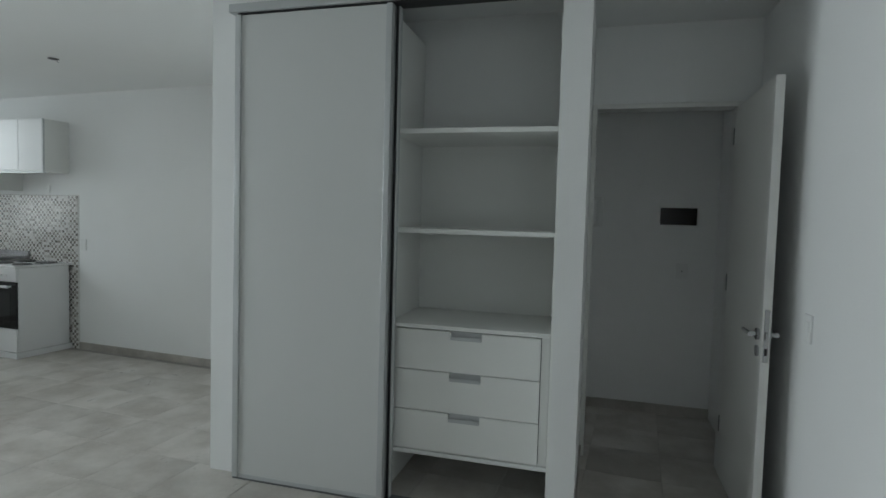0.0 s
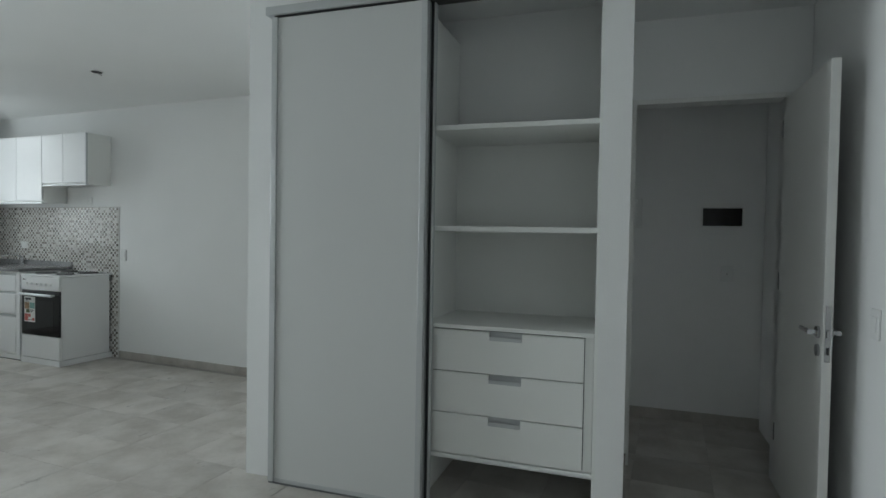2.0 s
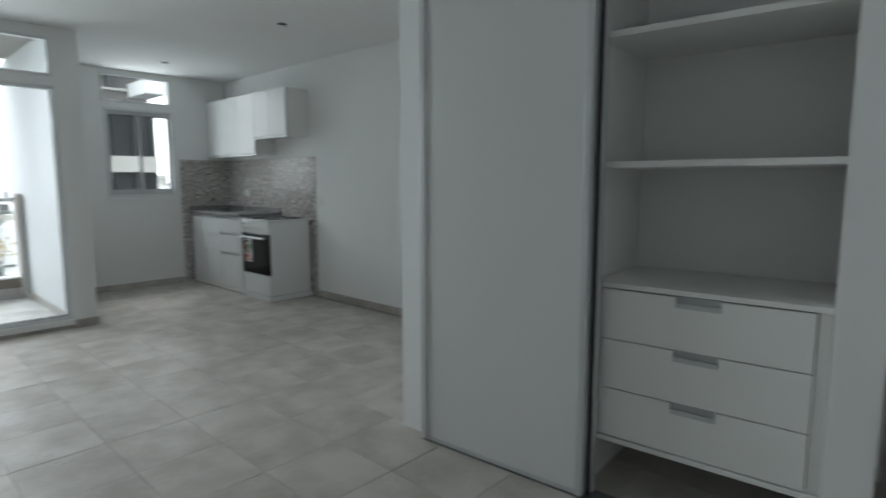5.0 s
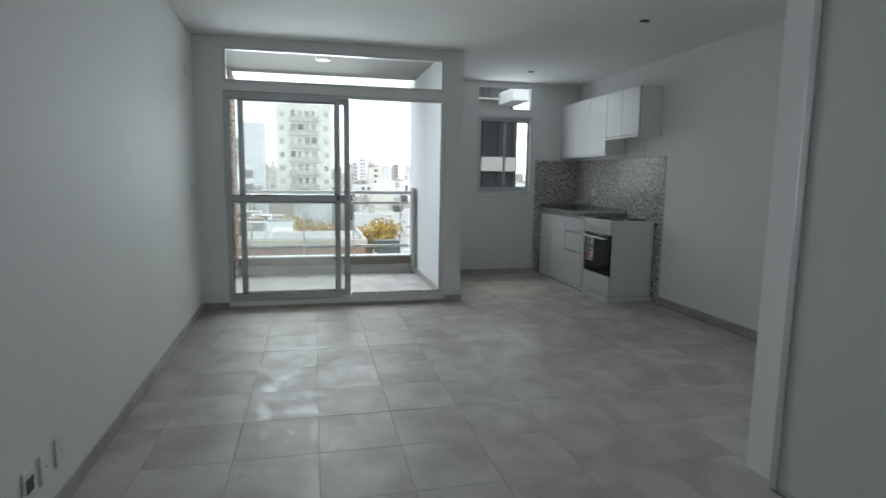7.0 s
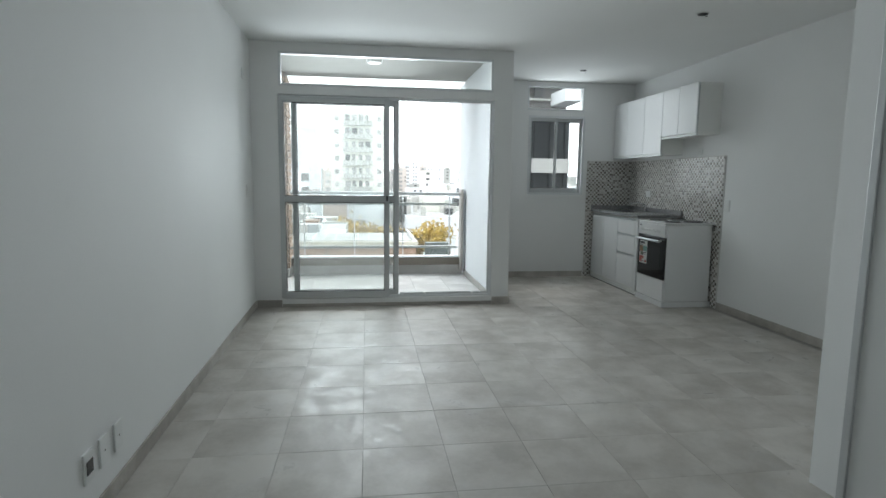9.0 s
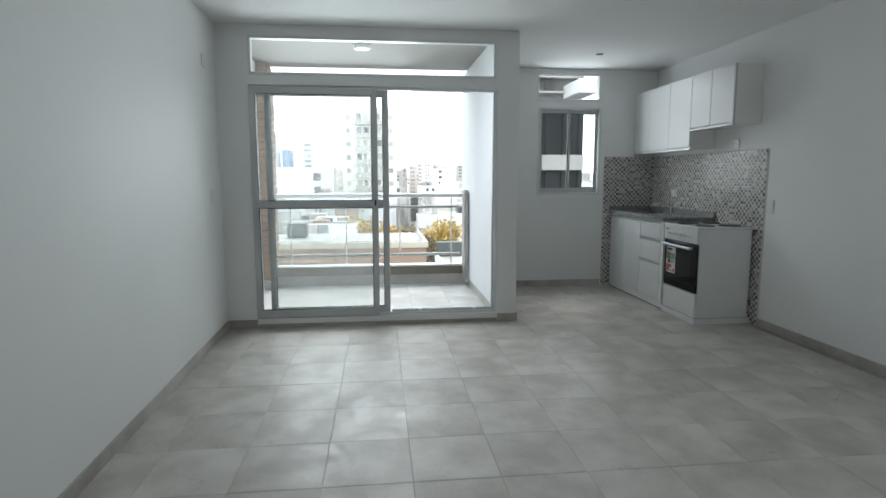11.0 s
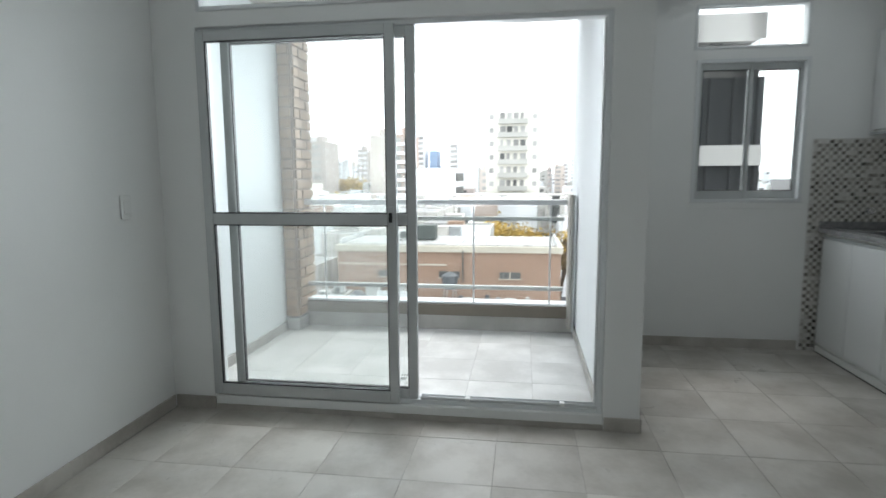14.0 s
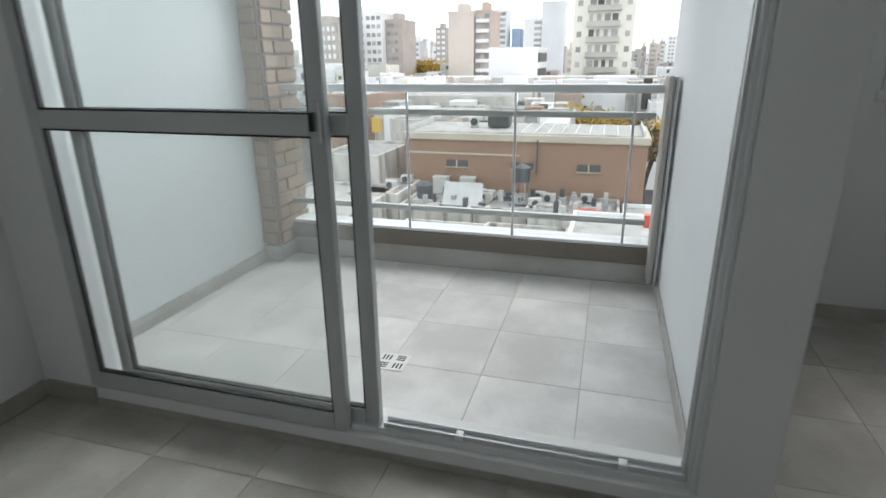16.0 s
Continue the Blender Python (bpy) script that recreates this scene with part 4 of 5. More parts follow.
part("roof", B(-4.5, -0.2, y0 + 0.25, y1 - 0.25, zr + 0.002, zr + 0.05), ROOF_WHITE, bb)
for i in range(9):
    yy = y1 - 0.7 - i * 0.62
    part("roof_seam", B(-4.4, -0.3, yy, yy + 0.04, zr + 0.05, zr + 0.09), ALU_W, bb)
for yy in (y0 + 0.1, y1 - 0.2):
    part("roof_rail", B(-4.4, -0.2, yy, yy + 0.05, zr + 0.0, zr + 0.28), ALU_W, bb)
part("string_course", B(0, 0.04, y0, at(26, -0.15), EZ - 0.166 * 26, EZ - 0.163 * 26), CREAM, bb)
for s in (-0.266, -0.1446, -0.0284):
    w = part("window", B(-0.1, 0.05, at(26, s) - 0.52, at(26, s) + 0.52, EZ - 0.1890 * 26, EZ - 0.1765 * 26), FARWIN, bb, "small dark louvred window")
    part("frame", B(0.051, 0.09, at(26, s) - 0.03, at(26, s) + 0.03, EZ - 0.1890 * 26, EZ - 0.1765 * 26), CREAM, w)
    part("sill", B(0.0, 0.10, at(26, s) - 0.56, at(26, s) + 0.56, EZ - 0.1905 * 26, EZ - 0.1892 * 26), CREAM, w)
part("downpipe", C((0.1, at(26, -0.118), EZ - 0.196 * 26), (0.1, at(26, -0.118), zr - 0.2), 0.03, seg=8), ACDARK, bb)


def ac_unit(x, y, z, w=0.56, h=0.42, d=0.3, dark=False, yaw=0, label="white outdoor air-conditioning unit on a roof"):
    t = thing("ac_unit", pose(x, y, z, 0, 0, yaw), label, "air conditioner", "roof air conditioners")
    part("casing", B(-d, 0, -w / 2, w / 2, 0.06, h, bevel=0.02), ACDARK if dark else ACGREY, t)
    part("fan_grille", C((0, -w * 0.14, h * 0.53), (0.02, -w * 0.14, h * 0.53), h * 0.34, seg=20), ACDARK, t)
    part("side_panel", B(0.0, 0.012, w * 0.26, w * 0.47, h * 0.2, h * 0.85), ACDARK if dark else ACGREY, t)
    for yy in (-w * 0.35, w * 0.35):
        part("foot", B(-d, 0, yy - 0.04, yy + 0.04, 0, 0.06), ACDARK, t)
    return t


ac_unit(EX - 27.9, at(27.9, -0.19), zr + 0.05, 1.05, 0.82, 0.9, True, label="large dark rooftop condenser on the white roof")
ac_unit(-38.6, 5.85, -4.15, 1.75, 1.0, 0.8, True, label="large grey cooling unit on a white flat roof")
ac_unit(EX - 27.9, at(27.9, -0.232), zr + 0.05, 0.42, 0.55, 0.35, yaw=20)


# yards and low roofs in front of it
def low_house(label, d0, d1, s0, s1, z, wall_m, roof_m, kerb=0.2):
    t = thing("low_house", pose(EX - d0, 0, 0), label, "house", "low houses")
    a, b = at((d0 + d1) / 2, s0), at((d0 + d1) / 2, s1)
    part("wall", B(-(d1 - d0), 0, a, b, GZ, z), wall_m, t)
    part("roof", B(-(d1 - d0) + 0.12, -0.12, a + 0.12, b - 0.12, z, z + 0.05), roof_m, t)
    for q in ((-0.12, 0, a, b), (-(d1 - d0), -(d1 - d0) + 0.12, a, b), (-(d1 - d0) + 0.12, -0.12, a, a + 0.12), (-(d1 - d0) + 0.12, -0.12, b - 0.12, b)):
        part("parapet", B(*q, z, z + kerb), wall_m, t)
    return t


R1 = -4.95
low_house("flat-roofed house with rain-streaked white walls", 22.6, 25.9, -0.46, -0.36, R1 + 0.35, STAIN_W, ROOF_GREY)
low_house("flat grey roof with dark stains and a water tank", 22.3, 25.9, -0.355, -0.225, R1, STAIN_W, ROOF_GREY)
low_house("flat-roofed house with stained parapets", 22.8, 25.85, -0.22, -0.125, R1 - 0.05, STAIN_W, ROOF_GREY)
low_house("grey roof terrace with a low parapet", 21.9, 25.9, -0.12, 0.03, R1 - 0.1, STAIN_W, ROOF_GREY)
low_house("small white annex by the brick wall", 23.0, 25.8, 0.035, 0.10, R1 - 0.25, EXTW, ROOF_WHITE)
low_house("white roof terrace with a plain white parapet", 16.5, 21.4, -0.055, 0.17, -4.62, EXTW, ROOF_WHITE, 0.3)
low_house("low white house behind the yards", 15.5, 20.5, -0.42, -0.235, -5.05, STAIN_W, ROOF_WHITE)
low_house("narrow stained annex between the yards", 17.5, 21.8, -0.23, -0.06, -5.35, STAIN_W, ROOF_GREY)
low_house("house with a white roof beside the brick building", 24.0, 36.0, 0.105, 0.34, -4.2, EXTW, ROOF_WHITE)
low_house("house with rain-streaked walls and a grey roof", 25.0, 30.0, -0.50, -0.385, -3.35, STAIN_W, ROOF_GREY)
low_house("low house with a white roof", 15.0, 24.5, -0.70, -0.47, -4.6, STAIN_W, ROOF_WHITE)
low_house("white flat roof behind the brick building", 33, 44, -0.34, -0.235, -2.45, STAIN_W, ROOF_WHITE)
low_house("grey shed roof behind the brick building", 34, 46, -0.17, -0.065, -2.75, CONC, TIN)
low_house("orange brick house by the green tree", 40, 50, -0.475, -0.405, -1.5, BRICK_FAR, ROOF_GREY)
low_house("dark stained party wall behind the yards", 38, 39.5, -0.42, -0.345, -2.2, CONC, ROOF_GREY)
low_house("long grey roof with a stepped parapet", 50, 66, -0.36, -0.14, -2.1, CONC, ROOF_GREY)
low_house("white workshop roofs in a row", 68, 92, -0.40, -0.10, -2.6, STAIN_W, ROOF_WHITE)
low_house("white low building by the trees", 66, 96, 0.05, 0.30, -3.6, WHITE_T, ROOF_WHITE)

tk = thing("water_tank", pose(EX - 23.4, at(23.4, -0.330), R1 + 0.05), "dark grey plastic roof water tank", "water tank", "water tanks")
part("base", B(-0.45, 0.45, -0.45, 0.45, 0, 0.22, bevel=0.01), CONC, tk)
part("body", C((0, 0, 0.222), (0, 0, 0.82), 0.34, 0.37, seg=20), TANK, tk)
part("lid", C((0, 0, 0.82), (0, 0, 0.97), 0.35, 0.15, seg=20), TANK, tk)
for z in (0.36, 0.58):
    part("rib", C((0, 0, z), (0, 0, z + 0.04), 0.385, seg=20), TANK, tk)
tk = thing("water_tank", pose(EX - 24.6, at(24.6, -0.1441), R1), "dark grey water tank on a tall metal stand", "water tank", "water tanks")
part("body", C((0, 0, 0.98), (0, 0, 1.62), 0.34, 0.40, seg=20), TANK, tk)
part("lid", C((0, 0, 1.62), (0, 0, 1.74), 0.39, 0.18, seg=20), TANK, tk)
for a in range(4):
    c, sn = math.cos(a * math.pi / 2 + 0.6), math.sin(a * math.pi / 2 + 0.6)
    part("leg", C((0.40 * c, 0.40 * sn, 0), (0.30 * c, 0.30 * sn, 0.98), 0.03, seg=8), STEEL, tk)
awn = thing("tin_roof", pose(EX - 23.6, at(23.6, -0.2548), R1 + 0.05), "sloping galvanised tin lean-to roof", "roof")
bm = bmesh.new()
vs = [bm.verts.new(p) for p in ((0.8, -0.75, 0.12), (0.8, 1.05, 0.12), (-0.8, 0.75, 0.80), (-0.8, -1.05, 0.80), (0.8, -0.75, 0.08), (0.8, 1.05, 0.08), (-0.8, 0.75, 0.76), (-0.8, -1.05, 0.76))]
for q in ((0, 1, 2, 3), (7, 6, 5, 4), (0, 4, 5, 1), (1, 5, 6, 2), (2, 6, 7, 3), (3, 7, 4, 0)):
    bm.faces.new([vs[i] for i in q])
part("sheet", bm, TIN, awn)
for i in range(9):
    o = i * 0.21
    bm = bmesh.new()
    cyl(bm, (0.78, -0.72 + o, 0.118), (-0.78, -1.01 + o, 0.798), 0.02, seg=6)
    part("ridge", bm, TIN, awn)
for xx, yy, hh in ((-0.75, -0.9, 0.76), (-0.75, 0.65, 0.76), (0.7, -0.65, 0.10), (0.7, 0.9, 0.10)):
    part("post", B(xx - 0.05, xx + 0.05, yy - 0.05, yy + 0.05, 0, hh), CONC, awn)
for d, s, z, yaw in ((25.3, -0.285, R1 + 0.05, 25), (25.2, -0.262, R1 + 0.05, -10), (25.0, -0.222, R1, 15), (24.8, -0.205, R1, 0), (24.2, -0.213, R1, -12), (25.4, -0.368, R1 + 0.40, 0), (25.3, -0.112, R1 - 0.05, 0), (25.0, -0.094, R1 - 0.05, 0), (25.3, -0.028, R1 - 0.05, 0), (24.0, -0.116, R1 - 0.05, 35), (24.0, -0.40, R1 + 0.40, 10)):
    ac_unit(EX - d, at(d, s), z, yaw=yaw)
for d, s, z in ((25.5, -0.297, R1 + 0.05), (25.6, -0.245, R1 + 0.05)):
    hatch = thing("roof_hatch", pose(EX - d, at(d, s), z), "pale metal cabinet standing on a flat roof", "roof hatch")
    part("box", B(-0.25, 0.25, -0.35, 0.35, 0, 0.75, bevel=0.02), ACGREY, hatch)
    part("cap", B(-0.28, 0.28, -0.38, 0.38, 0.752, 0.80, bevel=0.01), ACGREY, hatch)
rc = thing("roof_crate", pose(EX - 22.9, at(22.9, -0.0247), R1 - 0.05), "red painted box on a grey roof terrace", "crate")
part("box", B(-0.3, 0.3, -0.55, 0.55, 0, 0.26, bevel=0.02), RED, rc)
part("lid", B(-0.32, 0.32, -0.57, 0.57, 0.262, 0.30, bevel=0.01), RED, rc)
rc = thing("roof_crate", pose(EX - 20.6, at(20.6, 0.078), -4.57), "red painted box on a white roof terrace", "crate")
part("box", B(-0.14, 0.14, -0.12, 0.12, 0, 0.42, bevel=0.02), RED, rc)
part("lid", B(-0.15, 0.15, -0.13, 0.13, 0.422, 0.45, bevel=0.01), RED, rc)
yb = thing("yellow_banner", pose(EX - 37, at(37, -0.424), -3.6), "yellow sign board on a pole beside a wall", "sign")
part("board", B(-0.06, 0.06, -0.35, 0.35, 0.0, 1.0), YELLOW, yb)
part("pole", C((0, 0, GZ + 3.6), (0, 0, 0.2), 0.05, seg=8), STEEL, yb)

q = random.Random(21)
for rm, count in ((ACGREY, 14), (CONC, 20), (TANK, 14), (ROOF_WHITE, 16), (TIN, 12)):
    bm = bmesh.new()
    for i in range(count):
        d, s = q.uniform(22.7, 25.4), q.uniform(-0.34, 0.02)
        w, dp, h = q.choice(((0.08, 0.9, 0.06), (0.3, 0.2, 0.25), (0.9, 0.07, 0.12), (0.2, 0.2, 0.45), (0.5, 0.4, 0.1)))
        z = R1 - 0.06
        box(bm, EX - d - dp, EX - d, at(d, s) - w / 2, at(d, s) + w / 2, z, z + 0.12 + h)
    tagged(part("roof_clutter", bm, rm), "pipes, slabs and cans lying on the near flat roofs", "roof clutter", kind="stuff")

# the cream apartment tower with grey balconies
D = 130.0
tower("apartment_tower", "cream apartment tower with a column of grey balconies", EX - D, at(D, -0.0698), at(D, 0.0253), EZ + 0.119 * D, 14, CREAM_T,
      floors=3.05, cols=(at(D, -0.060), at(D, 0.016)), win=(1.0, 1.1), recess=(at(D, -0.0462), at(D, 0.0015)), balc=(at(D, -0.0482), at(D, 0.0035)), balc_m=BALC_G)
D = 185.0
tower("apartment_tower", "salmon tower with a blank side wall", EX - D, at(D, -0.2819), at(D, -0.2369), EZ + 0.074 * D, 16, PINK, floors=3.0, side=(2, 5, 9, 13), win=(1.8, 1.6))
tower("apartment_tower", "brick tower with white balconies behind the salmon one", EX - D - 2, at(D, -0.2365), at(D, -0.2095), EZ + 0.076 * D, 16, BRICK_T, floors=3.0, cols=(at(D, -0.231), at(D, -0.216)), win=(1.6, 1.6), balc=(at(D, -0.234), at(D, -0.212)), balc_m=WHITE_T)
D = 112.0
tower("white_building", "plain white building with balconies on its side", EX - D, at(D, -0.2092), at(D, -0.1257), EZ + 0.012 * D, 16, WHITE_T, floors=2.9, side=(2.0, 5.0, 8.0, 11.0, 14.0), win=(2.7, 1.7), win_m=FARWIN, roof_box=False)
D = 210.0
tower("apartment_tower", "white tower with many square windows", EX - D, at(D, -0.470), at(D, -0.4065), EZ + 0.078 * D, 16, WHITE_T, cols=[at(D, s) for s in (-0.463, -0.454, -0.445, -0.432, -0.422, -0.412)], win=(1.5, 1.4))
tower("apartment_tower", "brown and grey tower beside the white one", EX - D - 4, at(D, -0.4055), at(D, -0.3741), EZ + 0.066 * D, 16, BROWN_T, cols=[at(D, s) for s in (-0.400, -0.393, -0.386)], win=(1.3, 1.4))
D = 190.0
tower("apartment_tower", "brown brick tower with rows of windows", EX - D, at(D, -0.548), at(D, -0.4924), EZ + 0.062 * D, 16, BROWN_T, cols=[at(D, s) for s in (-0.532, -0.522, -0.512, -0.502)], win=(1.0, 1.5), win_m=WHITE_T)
D = 330.0
tower("apartment_tower", "pale grey slab tower", EX - D, at(D, -0.1216), at(D, -0.0847), EZ + 0.086 * D, 18, PALE_T, roof_box=False)
tower("apartment_tower", "white tower with dark window bands", EX - D, at(D, -0.150), at(D, -0.1225), EZ + 0.060 * D, 18, WHITE_T, cols=(at(D, -0.127),), win=(4.0, 1.6))
tower("apartment_tower", "slim blue clad tower block", EX - D - 6, at(D, -0.1738), at(D, -0.1595), EZ + 0.047 * D, 14, BLUE_T, roof_box=False)
tower("apartment_tower", "slim pale tower with a roof hut", EX - D, at(D, -0.2085), at(D, -0.180), EZ + 0.075 * D, 14, PALE_T, cols=[at(D, s) for s in (-0.191, -0.185)], win=(2.0, 1.6))
tower("apartment_tower", "grey tower on the skyline", EX - D, at(D, -0.352), at(D, -0.336), EZ + 0.030 * D, 14, PALE_T, cols=(at(D, -0.348), at(D, -0.340)), win=(2.0, 1.5))
tower("apartment_tower", "dark brick tower on the skyline", EX - D, at(D, -0.305), at(D, -0.286), EZ + 0.050 * D, 14, BROWN_T, cols=(at(D, -0.300), at(D, -0.291)), win=(2.0, 1.5), win_m=WHITE_T)
D = 240.0
tower("apartment_tower", "low pale block by the cream tower", EX - D, at(D, -0.080), at(D, -0.064), EZ + 0.012 * D, 12, PINK, cols=(at(D, -0.072),), win=(2.0, 1.5))
for d, sa, sb, top, m_ in ((420, 0.052, 0.062, 0.020, PINK), (460, 0.066, 0.074, 0.024, PALE_T), (400, 0.040, 0.047, 0.015, BROWN_T), (520, 0.078, 0.090, 0.030, WHITE_T), (380, 0.094, 0.105, 0.022, PINK), (600, -0.365, -0.358, 0.026, PALE_T), (560, -0.33, -0.322, 0.034, WHITE_T), (640, -0.318, -0.31, 0.028, PINK)):
    tower("skyline_tower", "distant apartment tower on the skyline", EX - d, at(d, sa), at(d, sb), EZ + top * d, 12, m_, "skyline towers", cols=[at(d, sa + (sb - sa) * k) for k in (0.3, 0.7)], win=(1.6, 1.5))

# the mass of the far city, low blocks to the skyline, with window rows on their faces
rng = random.Random(7)
wins = bmesh.new()
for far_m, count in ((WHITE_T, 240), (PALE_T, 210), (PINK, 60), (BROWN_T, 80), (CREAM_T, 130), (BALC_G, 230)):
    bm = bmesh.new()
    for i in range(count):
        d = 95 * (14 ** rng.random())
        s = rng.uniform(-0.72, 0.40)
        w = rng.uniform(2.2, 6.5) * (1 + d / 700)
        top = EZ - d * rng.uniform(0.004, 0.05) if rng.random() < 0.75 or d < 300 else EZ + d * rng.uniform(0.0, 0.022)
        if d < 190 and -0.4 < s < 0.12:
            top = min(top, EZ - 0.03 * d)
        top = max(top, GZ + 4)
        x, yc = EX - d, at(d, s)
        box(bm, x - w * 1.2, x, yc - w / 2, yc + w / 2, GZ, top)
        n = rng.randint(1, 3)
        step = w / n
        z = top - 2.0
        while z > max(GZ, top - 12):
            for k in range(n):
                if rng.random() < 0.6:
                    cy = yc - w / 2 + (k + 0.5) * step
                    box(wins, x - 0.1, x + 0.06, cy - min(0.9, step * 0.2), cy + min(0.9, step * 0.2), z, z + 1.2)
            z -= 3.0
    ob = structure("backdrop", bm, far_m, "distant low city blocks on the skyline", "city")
    ob["kind"] = "stuff"
tagged(part("far_windows", wins, FARWIN), "dark windows of the distant city blocks", "windows", kind="stuff")
# huts, tanks and party walls on the roofs between the brick building and the towers
for rm, count in ((STAIN_W, 70), (WHITE_T, 150), (PALE_T, 90), (BALC_G, 70), (FARWIN, 60), (CREAM_T, 30), (BRICK_T, 14)):
    bm = bmesh.new()
    for i in range(count):
        d = rng.uniform(58, 190)
        s = rng.uniform(-0.5, 0.16)
        w, h = rng.uniform(0.5, 3.6), rng.uniform(0.5, 2.0)
        if rm is FARWIN:
            w *= 0.3
        top = EZ - d * rng.uniform(0.028, 0.058)
        if d < 70 and s > -0.08:
            continue
        box(bm, EX - d - rng.uniform(0.5, 3), EX - d, at(d, s) - w / 2, at(d, s) + w / 2, top - h - 2.5, top)
    tagged(part("roof_clutter", bm, rm), "jumble of small roofs and walls of the city", "roofs", kind="stuff")
for rm, count in ((STAIN_W, 45), (WHITE_T, 50), (CONC, 40), (ROOF_GREY, 25), (TIN, 30), (TANK, 30), (BRICK_FAR, 14), (ACGREY, 40)):
    bm = bmesh.new()
    for i in range(count):
        d = rng.uniform(34, 100)
        s = rng.uniform(-0.42, -0.075)
        w, h, dp = (rng.uniform(0.5, 0.9), rng.uniform(0.6, 0.9), 0.7) if rm in (TANK, ACGREY) else (rng.uniform(0.6, 3.4), rng.uniform(0.2, 1.2), rng.uniform(0.5, 3))
        z = -3.0 - rng.uniform(0, 0.5) - max(0, (d - 34)) * 0.004
        x = EX - d
        box(bm, x - dp, x, at(d, s) - w / 2, at(d, s) + w / 2, z - 3, z + h)
    tagged(part("roof_clutter", bm, rm), "jumble of roof huts, walls and tanks", "roofs", kind="stuff")


def tree(x, y, z, h, r, leaf_m, n, label, seed, leaf=0.28):
    q = random.Random(seed)
    t = thing("tree", pose(x, y, z), label, "tree", "trees")
    bm = bmesh.new()
    cyl(bm, (0, 0, 0), (0.1, 0.05, h * 0.5), h * 0.035, h * 0.022, seg=8)
    tips = []
    for i in range(11):
        a, e = q.uniform(0, 6.28), q.uniform(0.35, 1.1)
        k = q.uniform(0.55, 1.0)
        tip = (math.cos(a) * math.cos(e) * r * k, math.sin(a) * math.cos(e) * r * k, h * 0.5 + math.sin(e) * h * 0.45 * k)
        cyl(bm, (0.1, 0.05, h * q.uniform(0.3, 0.5)), tip, h * 0.014, h * 0.004, seg=6)
        tips.append(tip)
    part("trunk", bm, BARK, t)
    verts, faces = [], []
    for i in range(n):
        c = q.choice(tips)
        g = r * 0.42
        p = Vector((c[0] + q.gauss(0, g * 0.55), c[1] + q.gauss(0, g * 0.55), c[2] + q.gauss(0, g * 0.45)))
        u = Vector((q.uniform(-1, 1), q.uniform(-1, 1), q.uniform(-1, 1))).normalized() * leaf * q.uniform(0.6, 1.3)
        w = u.orthogonal().normalized() * leaf * q.uniform(0.35, 0.6)
        k = len(verts)
        verts += [p - u, p + w, p + u, p - w]
        faces.append((k, k + 1, k + 2, k + 3))
    me = bpy.data.meshes.new("crown")
    me.from_pydata([tuple(v) for v in verts], [], faces)
    me.materials.append(leaf_m)
    cr = new("crown", me)
    cr.parent = t
    return t


for d, s, top, r, m_, n, lab in ((52, -0.040, -0.062, 2.5, LEAF_Y, 2000, "tree with yellow autumn leaves"), (54, -0.004, -0.070, 2.2, LEAF_Y, 1300, "tree with yellow-green autumn leaves"), (58, 0.030, -0.080, 2.4, LEAF_B, 900, "tree with thin russet leaves"),
                                  (50, 0.088, -0.056, 2.7, LEAF_Y, 2200, "tree with yellow autumn leaves"), (56, -0.388, -0.048, 2.4, LEAF_G, 1600, "dense green tree behind a brick house"), (75, -0.62, -0.06, 3.4, LEAF_G, 1100, "green tree among the roofs"),
                                  (46, 0.062, -0.090, 1.6, LEAF_B, 700, "small tree with russet leaves")):
    h = (EZ + top * d) - GZ
    tree(EX - d, at(d, s), GZ, h, r, m_, n, lab, int(d * 7 + s * 1000), 0.22)
for d, s, top, r, m_ in ((230, -0.345, -0.004, 8, LEAF_Y), (235, -0.322, -0.002, 8, LEAF_Y), (240, -0.300, -0.004, 8, LEAF_Y), (150, -0.355, -0.026, 4, LEAF_Y), (160, -0.325, -0.032, 4, LEAF_G), (140, -0.22, -0.045, 4, LEAF_G), (170, -0.305, -0.030, 4, LEAF_G), (120, -0.45, -0.04, 4, LEAF_G), (110, -0.08, -0.045, 4, LEAF_G), (125, 0.06, -0.04, 4, LEAF_G)):
    h = (EZ + top * d) - GZ
    tree(EX - d, at(d, s), GZ, h, r, m_, 600, "distant park tree between the blocks", int(d * 3 + s * 999), 0.9)

# neighbouring building seen from the kitchen window
nb = thing("neighbour_building", pose(-12.4, 0, 0), "neighbouring building clad in dark weathered sheet with a pale concrete band", "building")
bm = bmesh.new()
y = 4.015
while y < 5.30:
    box(bm, -4, 0, y, y + 0.27, GZ, 2.83)
    box(bm, -4, 0.05, y + 0.272, y + 0.36, GZ, 2.83)
    y += 0.362
part("cladding", bm, DARKW, nb)
part("band", B(-4, 0.10, 3.95, 5.465, 1.45, 1.77), BAND, nb, "stained pale concrete band")
part("upper_wall", B(-4, -0.05, 3.95, 5.40, 2.84, 3.35), GREYW, nb, "dark stained upper wall")
part("ledge", B(-4, 0.06, 3.95, 5.43, 3.06, 3.10), BALC_G, nb)
part("vent_stub", B(-0.05, 0.08, 4.62, 4.80, 3.11, 3.34), DARKW, nb)
part("cornice", B(-4, 0.12, 3.95, 5.42, 3.36, 3.78), BAND, nb, "pale worn concrete cornice")
part("beam_end", B(-1.0, 0.9, 5.03, 5.42, 2.94, 3.22, bevel=0.02), WHITE_T, nb)

# ---------------------------------------------------------------- pieces of walls and floors
FLOOR = bpy.data.objects["floor"]
TX_, TY_, X0, Y0 = 0.4065, 0.3855, -2.871, 0.480
tile_meshes = {}


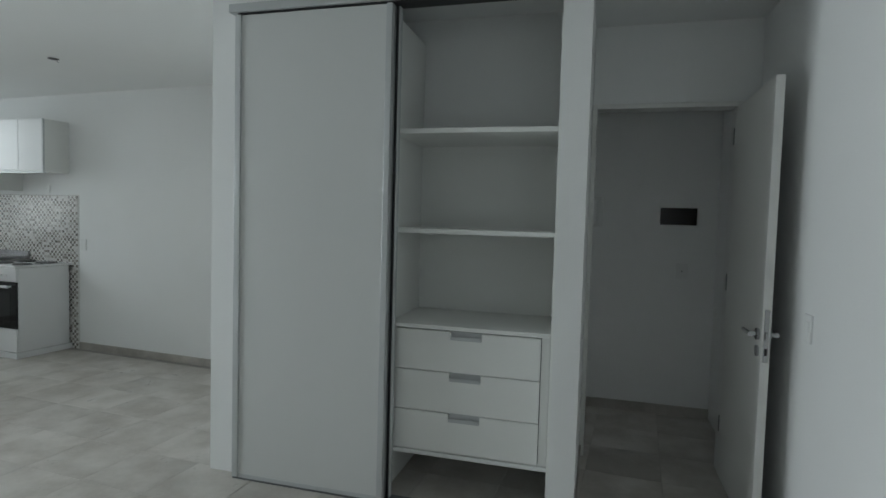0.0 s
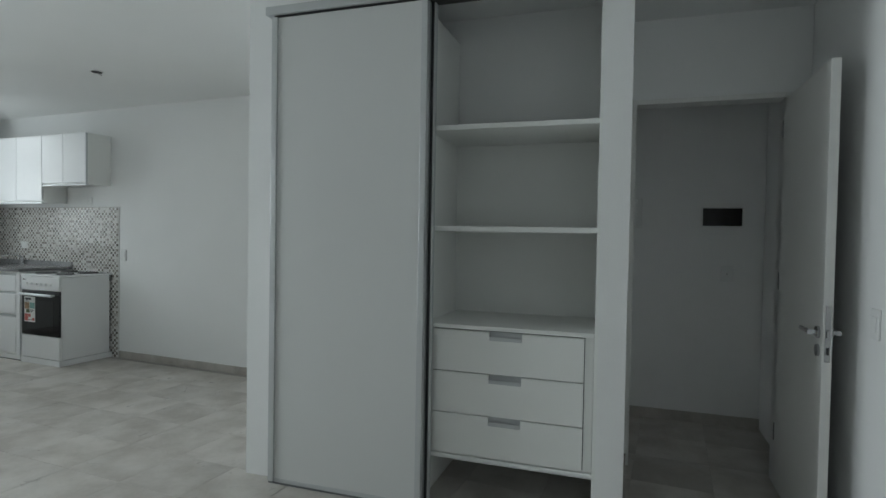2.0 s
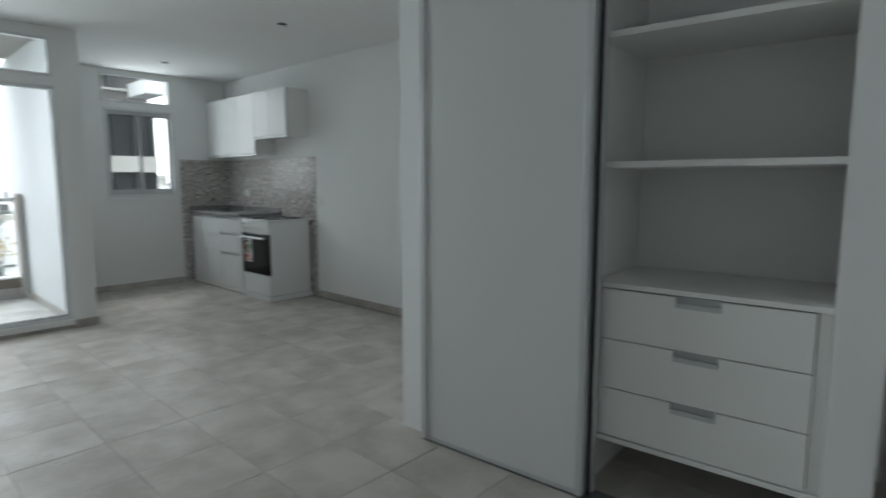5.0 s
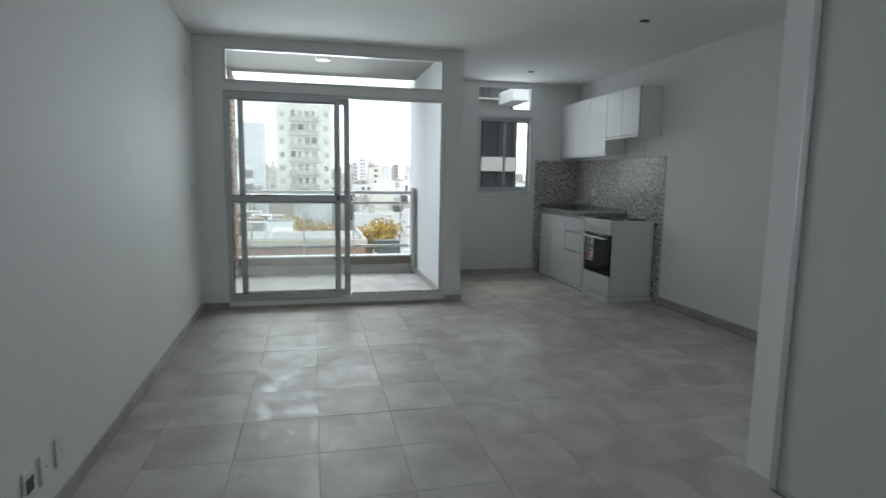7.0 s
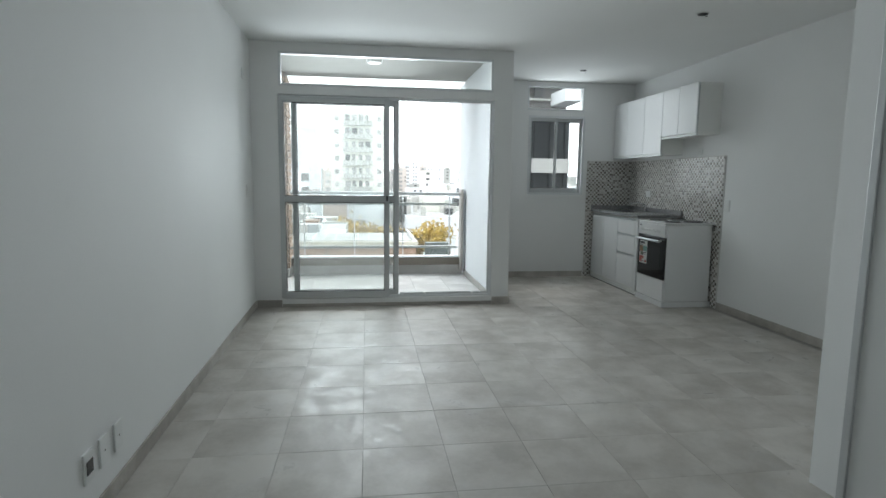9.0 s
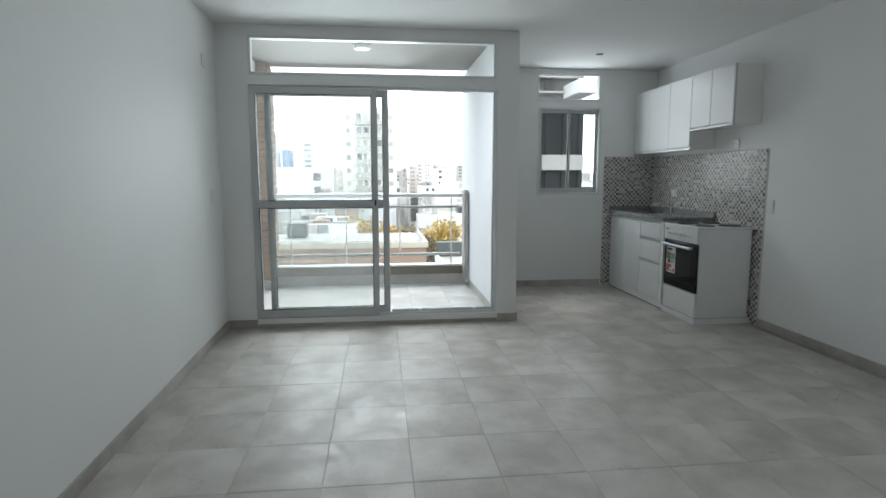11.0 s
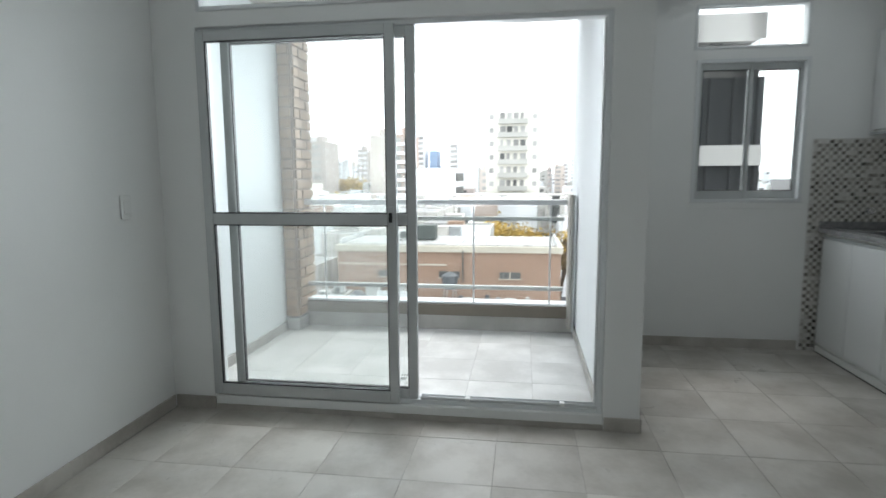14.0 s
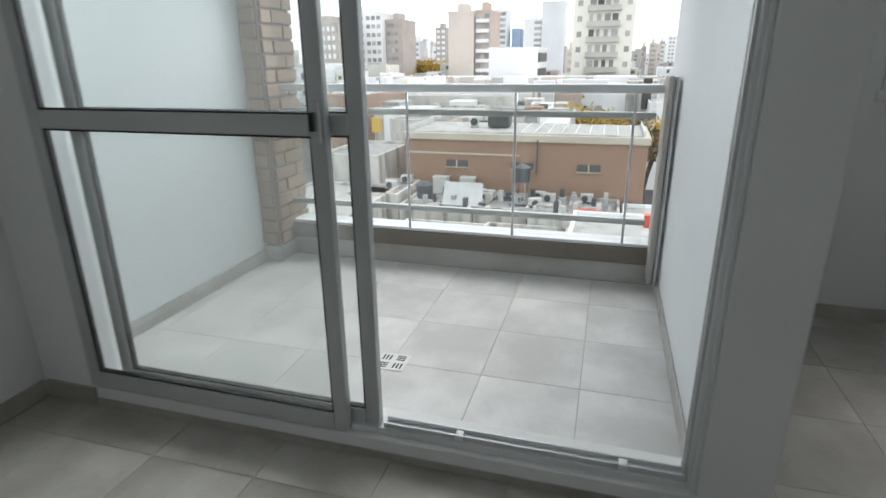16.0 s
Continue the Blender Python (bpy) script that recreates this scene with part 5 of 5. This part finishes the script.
def tile_piece(parent, x0, x1, y0, y1, z, material, th=0.008):
    w, d = round(x1 - x0, 4), round(y1 - y0, 4)
    key = (w, d, material.name)
    if key not in tile_meshes:
        bm = bmesh.new()
        g, e = 0.0008, 0.0011
        low = [bm.verts.new(p) for p in ((g, g, -th), (w - g, g, -th), (w - g, d - g, -th), (g, d - g, -th))]
        mid = [bm.verts.new(p) for p in ((g, g, -0.001), (w - g, g, -0.001), (w - g, d - g, -0.001), (g, d - g, -0.001))]
        top = [bm.verts.new(p) for p in ((g + e, g + e, 0), (w - g - e, g + e, 0), (w - g - e, d - g - e, 0), (g + e, d - g - e, 0))]
        bm.faces.new(top)
        for a, b in ((low, mid), (mid, top)):
            for i in range(4):
                j = (i + 1) % 4
                bm.faces.new([a[i], a[j], b[j], b[i]])
        tile_meshes[key] = mesh_of("tile", bm, material)
    ob = new("tile", tile_meshes[key])
    ob.parent = parent
    ob.location = (x0, y0, z)
    return ob


def lay(parent, xr, yr, ox, oy, tx, ty, z, material, keep=lambda x, y: True):
    for i in range(math.floor((xr[0] - ox) / tx), math.ceil((xr[1] - ox) / tx)):
        for j in range(math.floor((yr[0] - oy) / ty), math.ceil((yr[1] - oy) / ty)):
            a, b = max(xr[0], ox + i * tx), min(xr[1], ox + (i + 1) * tx)
            c, d = max(yr[0], oy + j * ty), min(yr[1], oy + (j + 1) * ty)
            if b - a > 0.012 and d - c > 0.012 and keep((a + b) / 2, (c + d) / 2):
                tile_piece(parent, a, b, c, d, z + 0.0003 * ((i * 7 + j * 3) % 3), material)


def indoors(x, y):
    if x < FACADE - 0.1 and y < PIL - 0.1:
        return False
    return not (y > RIGHT + 0.1 and x < -1.2)


lay(FLOOR, (KEND, 1.10), (LEFT, 4.90), X0, Y0, TX_, TY_, 0.0, TILE, indoors)
BFLOOR = bpy.data.objects["balcony_floor"]
structure("balcony_threshold", B(-5.715, FACADE - 0.143, 0.02, BALC_R - 0.02, 0.0, BALC_Z + 0.008, bevel=0.003), EXTW, "white rendered strip outside the balcony door", "threshold")
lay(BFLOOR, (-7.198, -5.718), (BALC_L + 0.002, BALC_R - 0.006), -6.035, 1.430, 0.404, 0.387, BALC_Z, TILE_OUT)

# bricks of the column: long faces to the balcony, headers to the room
COL = column
bl, bh, jt = 0.215, 0.067, 0.014
bmesh_side = mesh_of("brick", B(0, bl, 0, 0.02, 0, bh, bevel=0.004), BRICK)
bmesh_half = mesh_of("brick", B(0, bl / 2 - 0.01, 0, 0.02, 0, bh, bevel=0.004), BRICK)
bmesh_front = mesh_of("brick", B(0, 0.020, 0, 0.095, 0, bh, bevel=0.004), BRICK)
rb = random.Random(3)
z, k = BALC_Z + 0.115, 0
while z + bh < 2.531:
    x = -7.375
    first = k % 2 == 0
    seq = [("l", bl), ("s", bl / 2 - 0.01)] if first else [("s", bl / 2 - 0.01), ("l", bl)]
    for kind, w in seq:
        b = new("brick", bmesh_side if kind == "l" else bmesh_half)
        b.parent, b.location = COL, (x + 0.003, -0.086 + rb.uniform(-0.004, 0.004), z)
        x += w + jt
    b = new("brick", bmesh_front)
    b.parent, b.location = COL, (-7.026 + rb.uniform(-0.003, 0.003), BALC_L + 0.004, z)
    z += bh + jt
    k += 1


# mosaic splashback: small glazed pieces on a mortar bed, pale and dark in turn like a chequerboard
PITCH, GAP = 0.0264, 0.0018
NEAR = (-5.42, -5.05, 0.97, 1.44)     # the stretch beside the stove, piece by piece


def cells(u0, u1, z0, z1, cuts=()):
    for i in range(int((u1 - u0) / PITCH)):
        for j in range(int((z1 - z0) / PITCH)):
            u, z = u0 + i * PITCH, z0 + j * PITCH
            if not any(q[0] < u + PITCH / 2 < q[1] and q[2] < z + PITCH / 2 < q[3] for q in cuts):
                yield u, z, (i + j) % 2


def mosaic(parent, places, place, parity):
    """All pieces of one tone joined: place(u, w, z) sets a point w off the wall."""
    verts, faces = [], []
    for a, c, par in places:
        if par != parity:
            continue
        k = len(verts)
        b, d = a + PITCH - GAP, c + PITCH - GAP
        a, c = a + GAP, c + GAP
        for w, o in ((0.002, 0.0), (0.0075, 0.0), (0.009, 0.0016)):
            verts += [place(a + o, w, c + o), place(b - o, w, c + o), place(b - o, w, d - o), place(a + o, w, d - o)]
        faces.append((k + 8, k + 9, k + 10, k + 11))
        for lo in (0, 4):
            for e in range(4):
                f = (e + 1) % 4
                faces.append((k + lo + e, k + lo + f, k + lo + 4 + f, k + lo + 4 + e))
    me = bpy.data.meshes.new("mosaic")
    me.from_pydata(verts, [], faces)
    me.materials.append(MOSAIC[parity])
    ob = tagged(new("mosaic", me), kind="stuff")
    ob.parent = parent


def piece_mesh(w):
    """One glazed piece standing off a wall at y = 0, towards -y."""
    bm = bmesh.new()
    rings = []
    for y, o in ((-0.002, 0.0), (-0.0075, 0.0), (-0.009, 0.0016)):
        rings.append([bm.verts.new(p) for p in ((o, y, o), (w - o, y, o), (w - o, y, w - o), (o, y, w - o))])
    bm.faces.new(rings[2])
    for a, b in zip(rings, rings[1:]):
        for i in range(4):
            j = (i + 1) % 4
            bm.faces.new([a[i], a[j], b[j], b[i]])
    return bm


sb = structure("splashback_north", B(KEND + 0.002, -5.052, RIGHT - 0.0045, RIGHT - 0.0005, 0.0, 1.54), MORTAR_W, "mosaic splashback of small white, grey and brown pieces", "splashback")
low = (-7.1, -5.80, -0.1, 0.86)
for parity in (0, 1):
    mosaic(sb, cells(KEND + 0.012, -5.052, 0.0, 1.54, (low, NEAR)), lambda u, w, z: (u, RIGHT - 0.002 - w, z), parity)
near_meshes = [mesh_of("mosaic_piece", piece_mesh(PITCH - 2 * GAP), MOSAIC_P[k]) for k in (0, 1)]
for u, z, parity in cells(KEND + 0.012, -5.052, 0.0, 1.54):
    if NEAR[0] < u + PITCH / 2 < NEAR[1] and NEAR[2] < z + PITCH / 2 < NEAR[3]:
        b = new("mosaic_piece", near_meshes[parity])
        b.parent, b.location = sb, (u + GAP, RIGHT - 0.002, z + GAP)
sb = structure("splashback_west", B(KEND + 0.0005, KEND + 0.0045, 3.775, RIGHT - 0.006, 0.0, 1.54), MORTAR_W, "mosaic splashback of small white, grey and brown pieces", "splashback")
for parity in (0, 1):
    mosaic(sb, cells(3.775, RIGHT - 0.012, 0.0, 1.54, ((3.90, 4.5, -0.1, 0.86),)), lambda u, w, z: (KEND + 0.002 + w, u, z), parity)
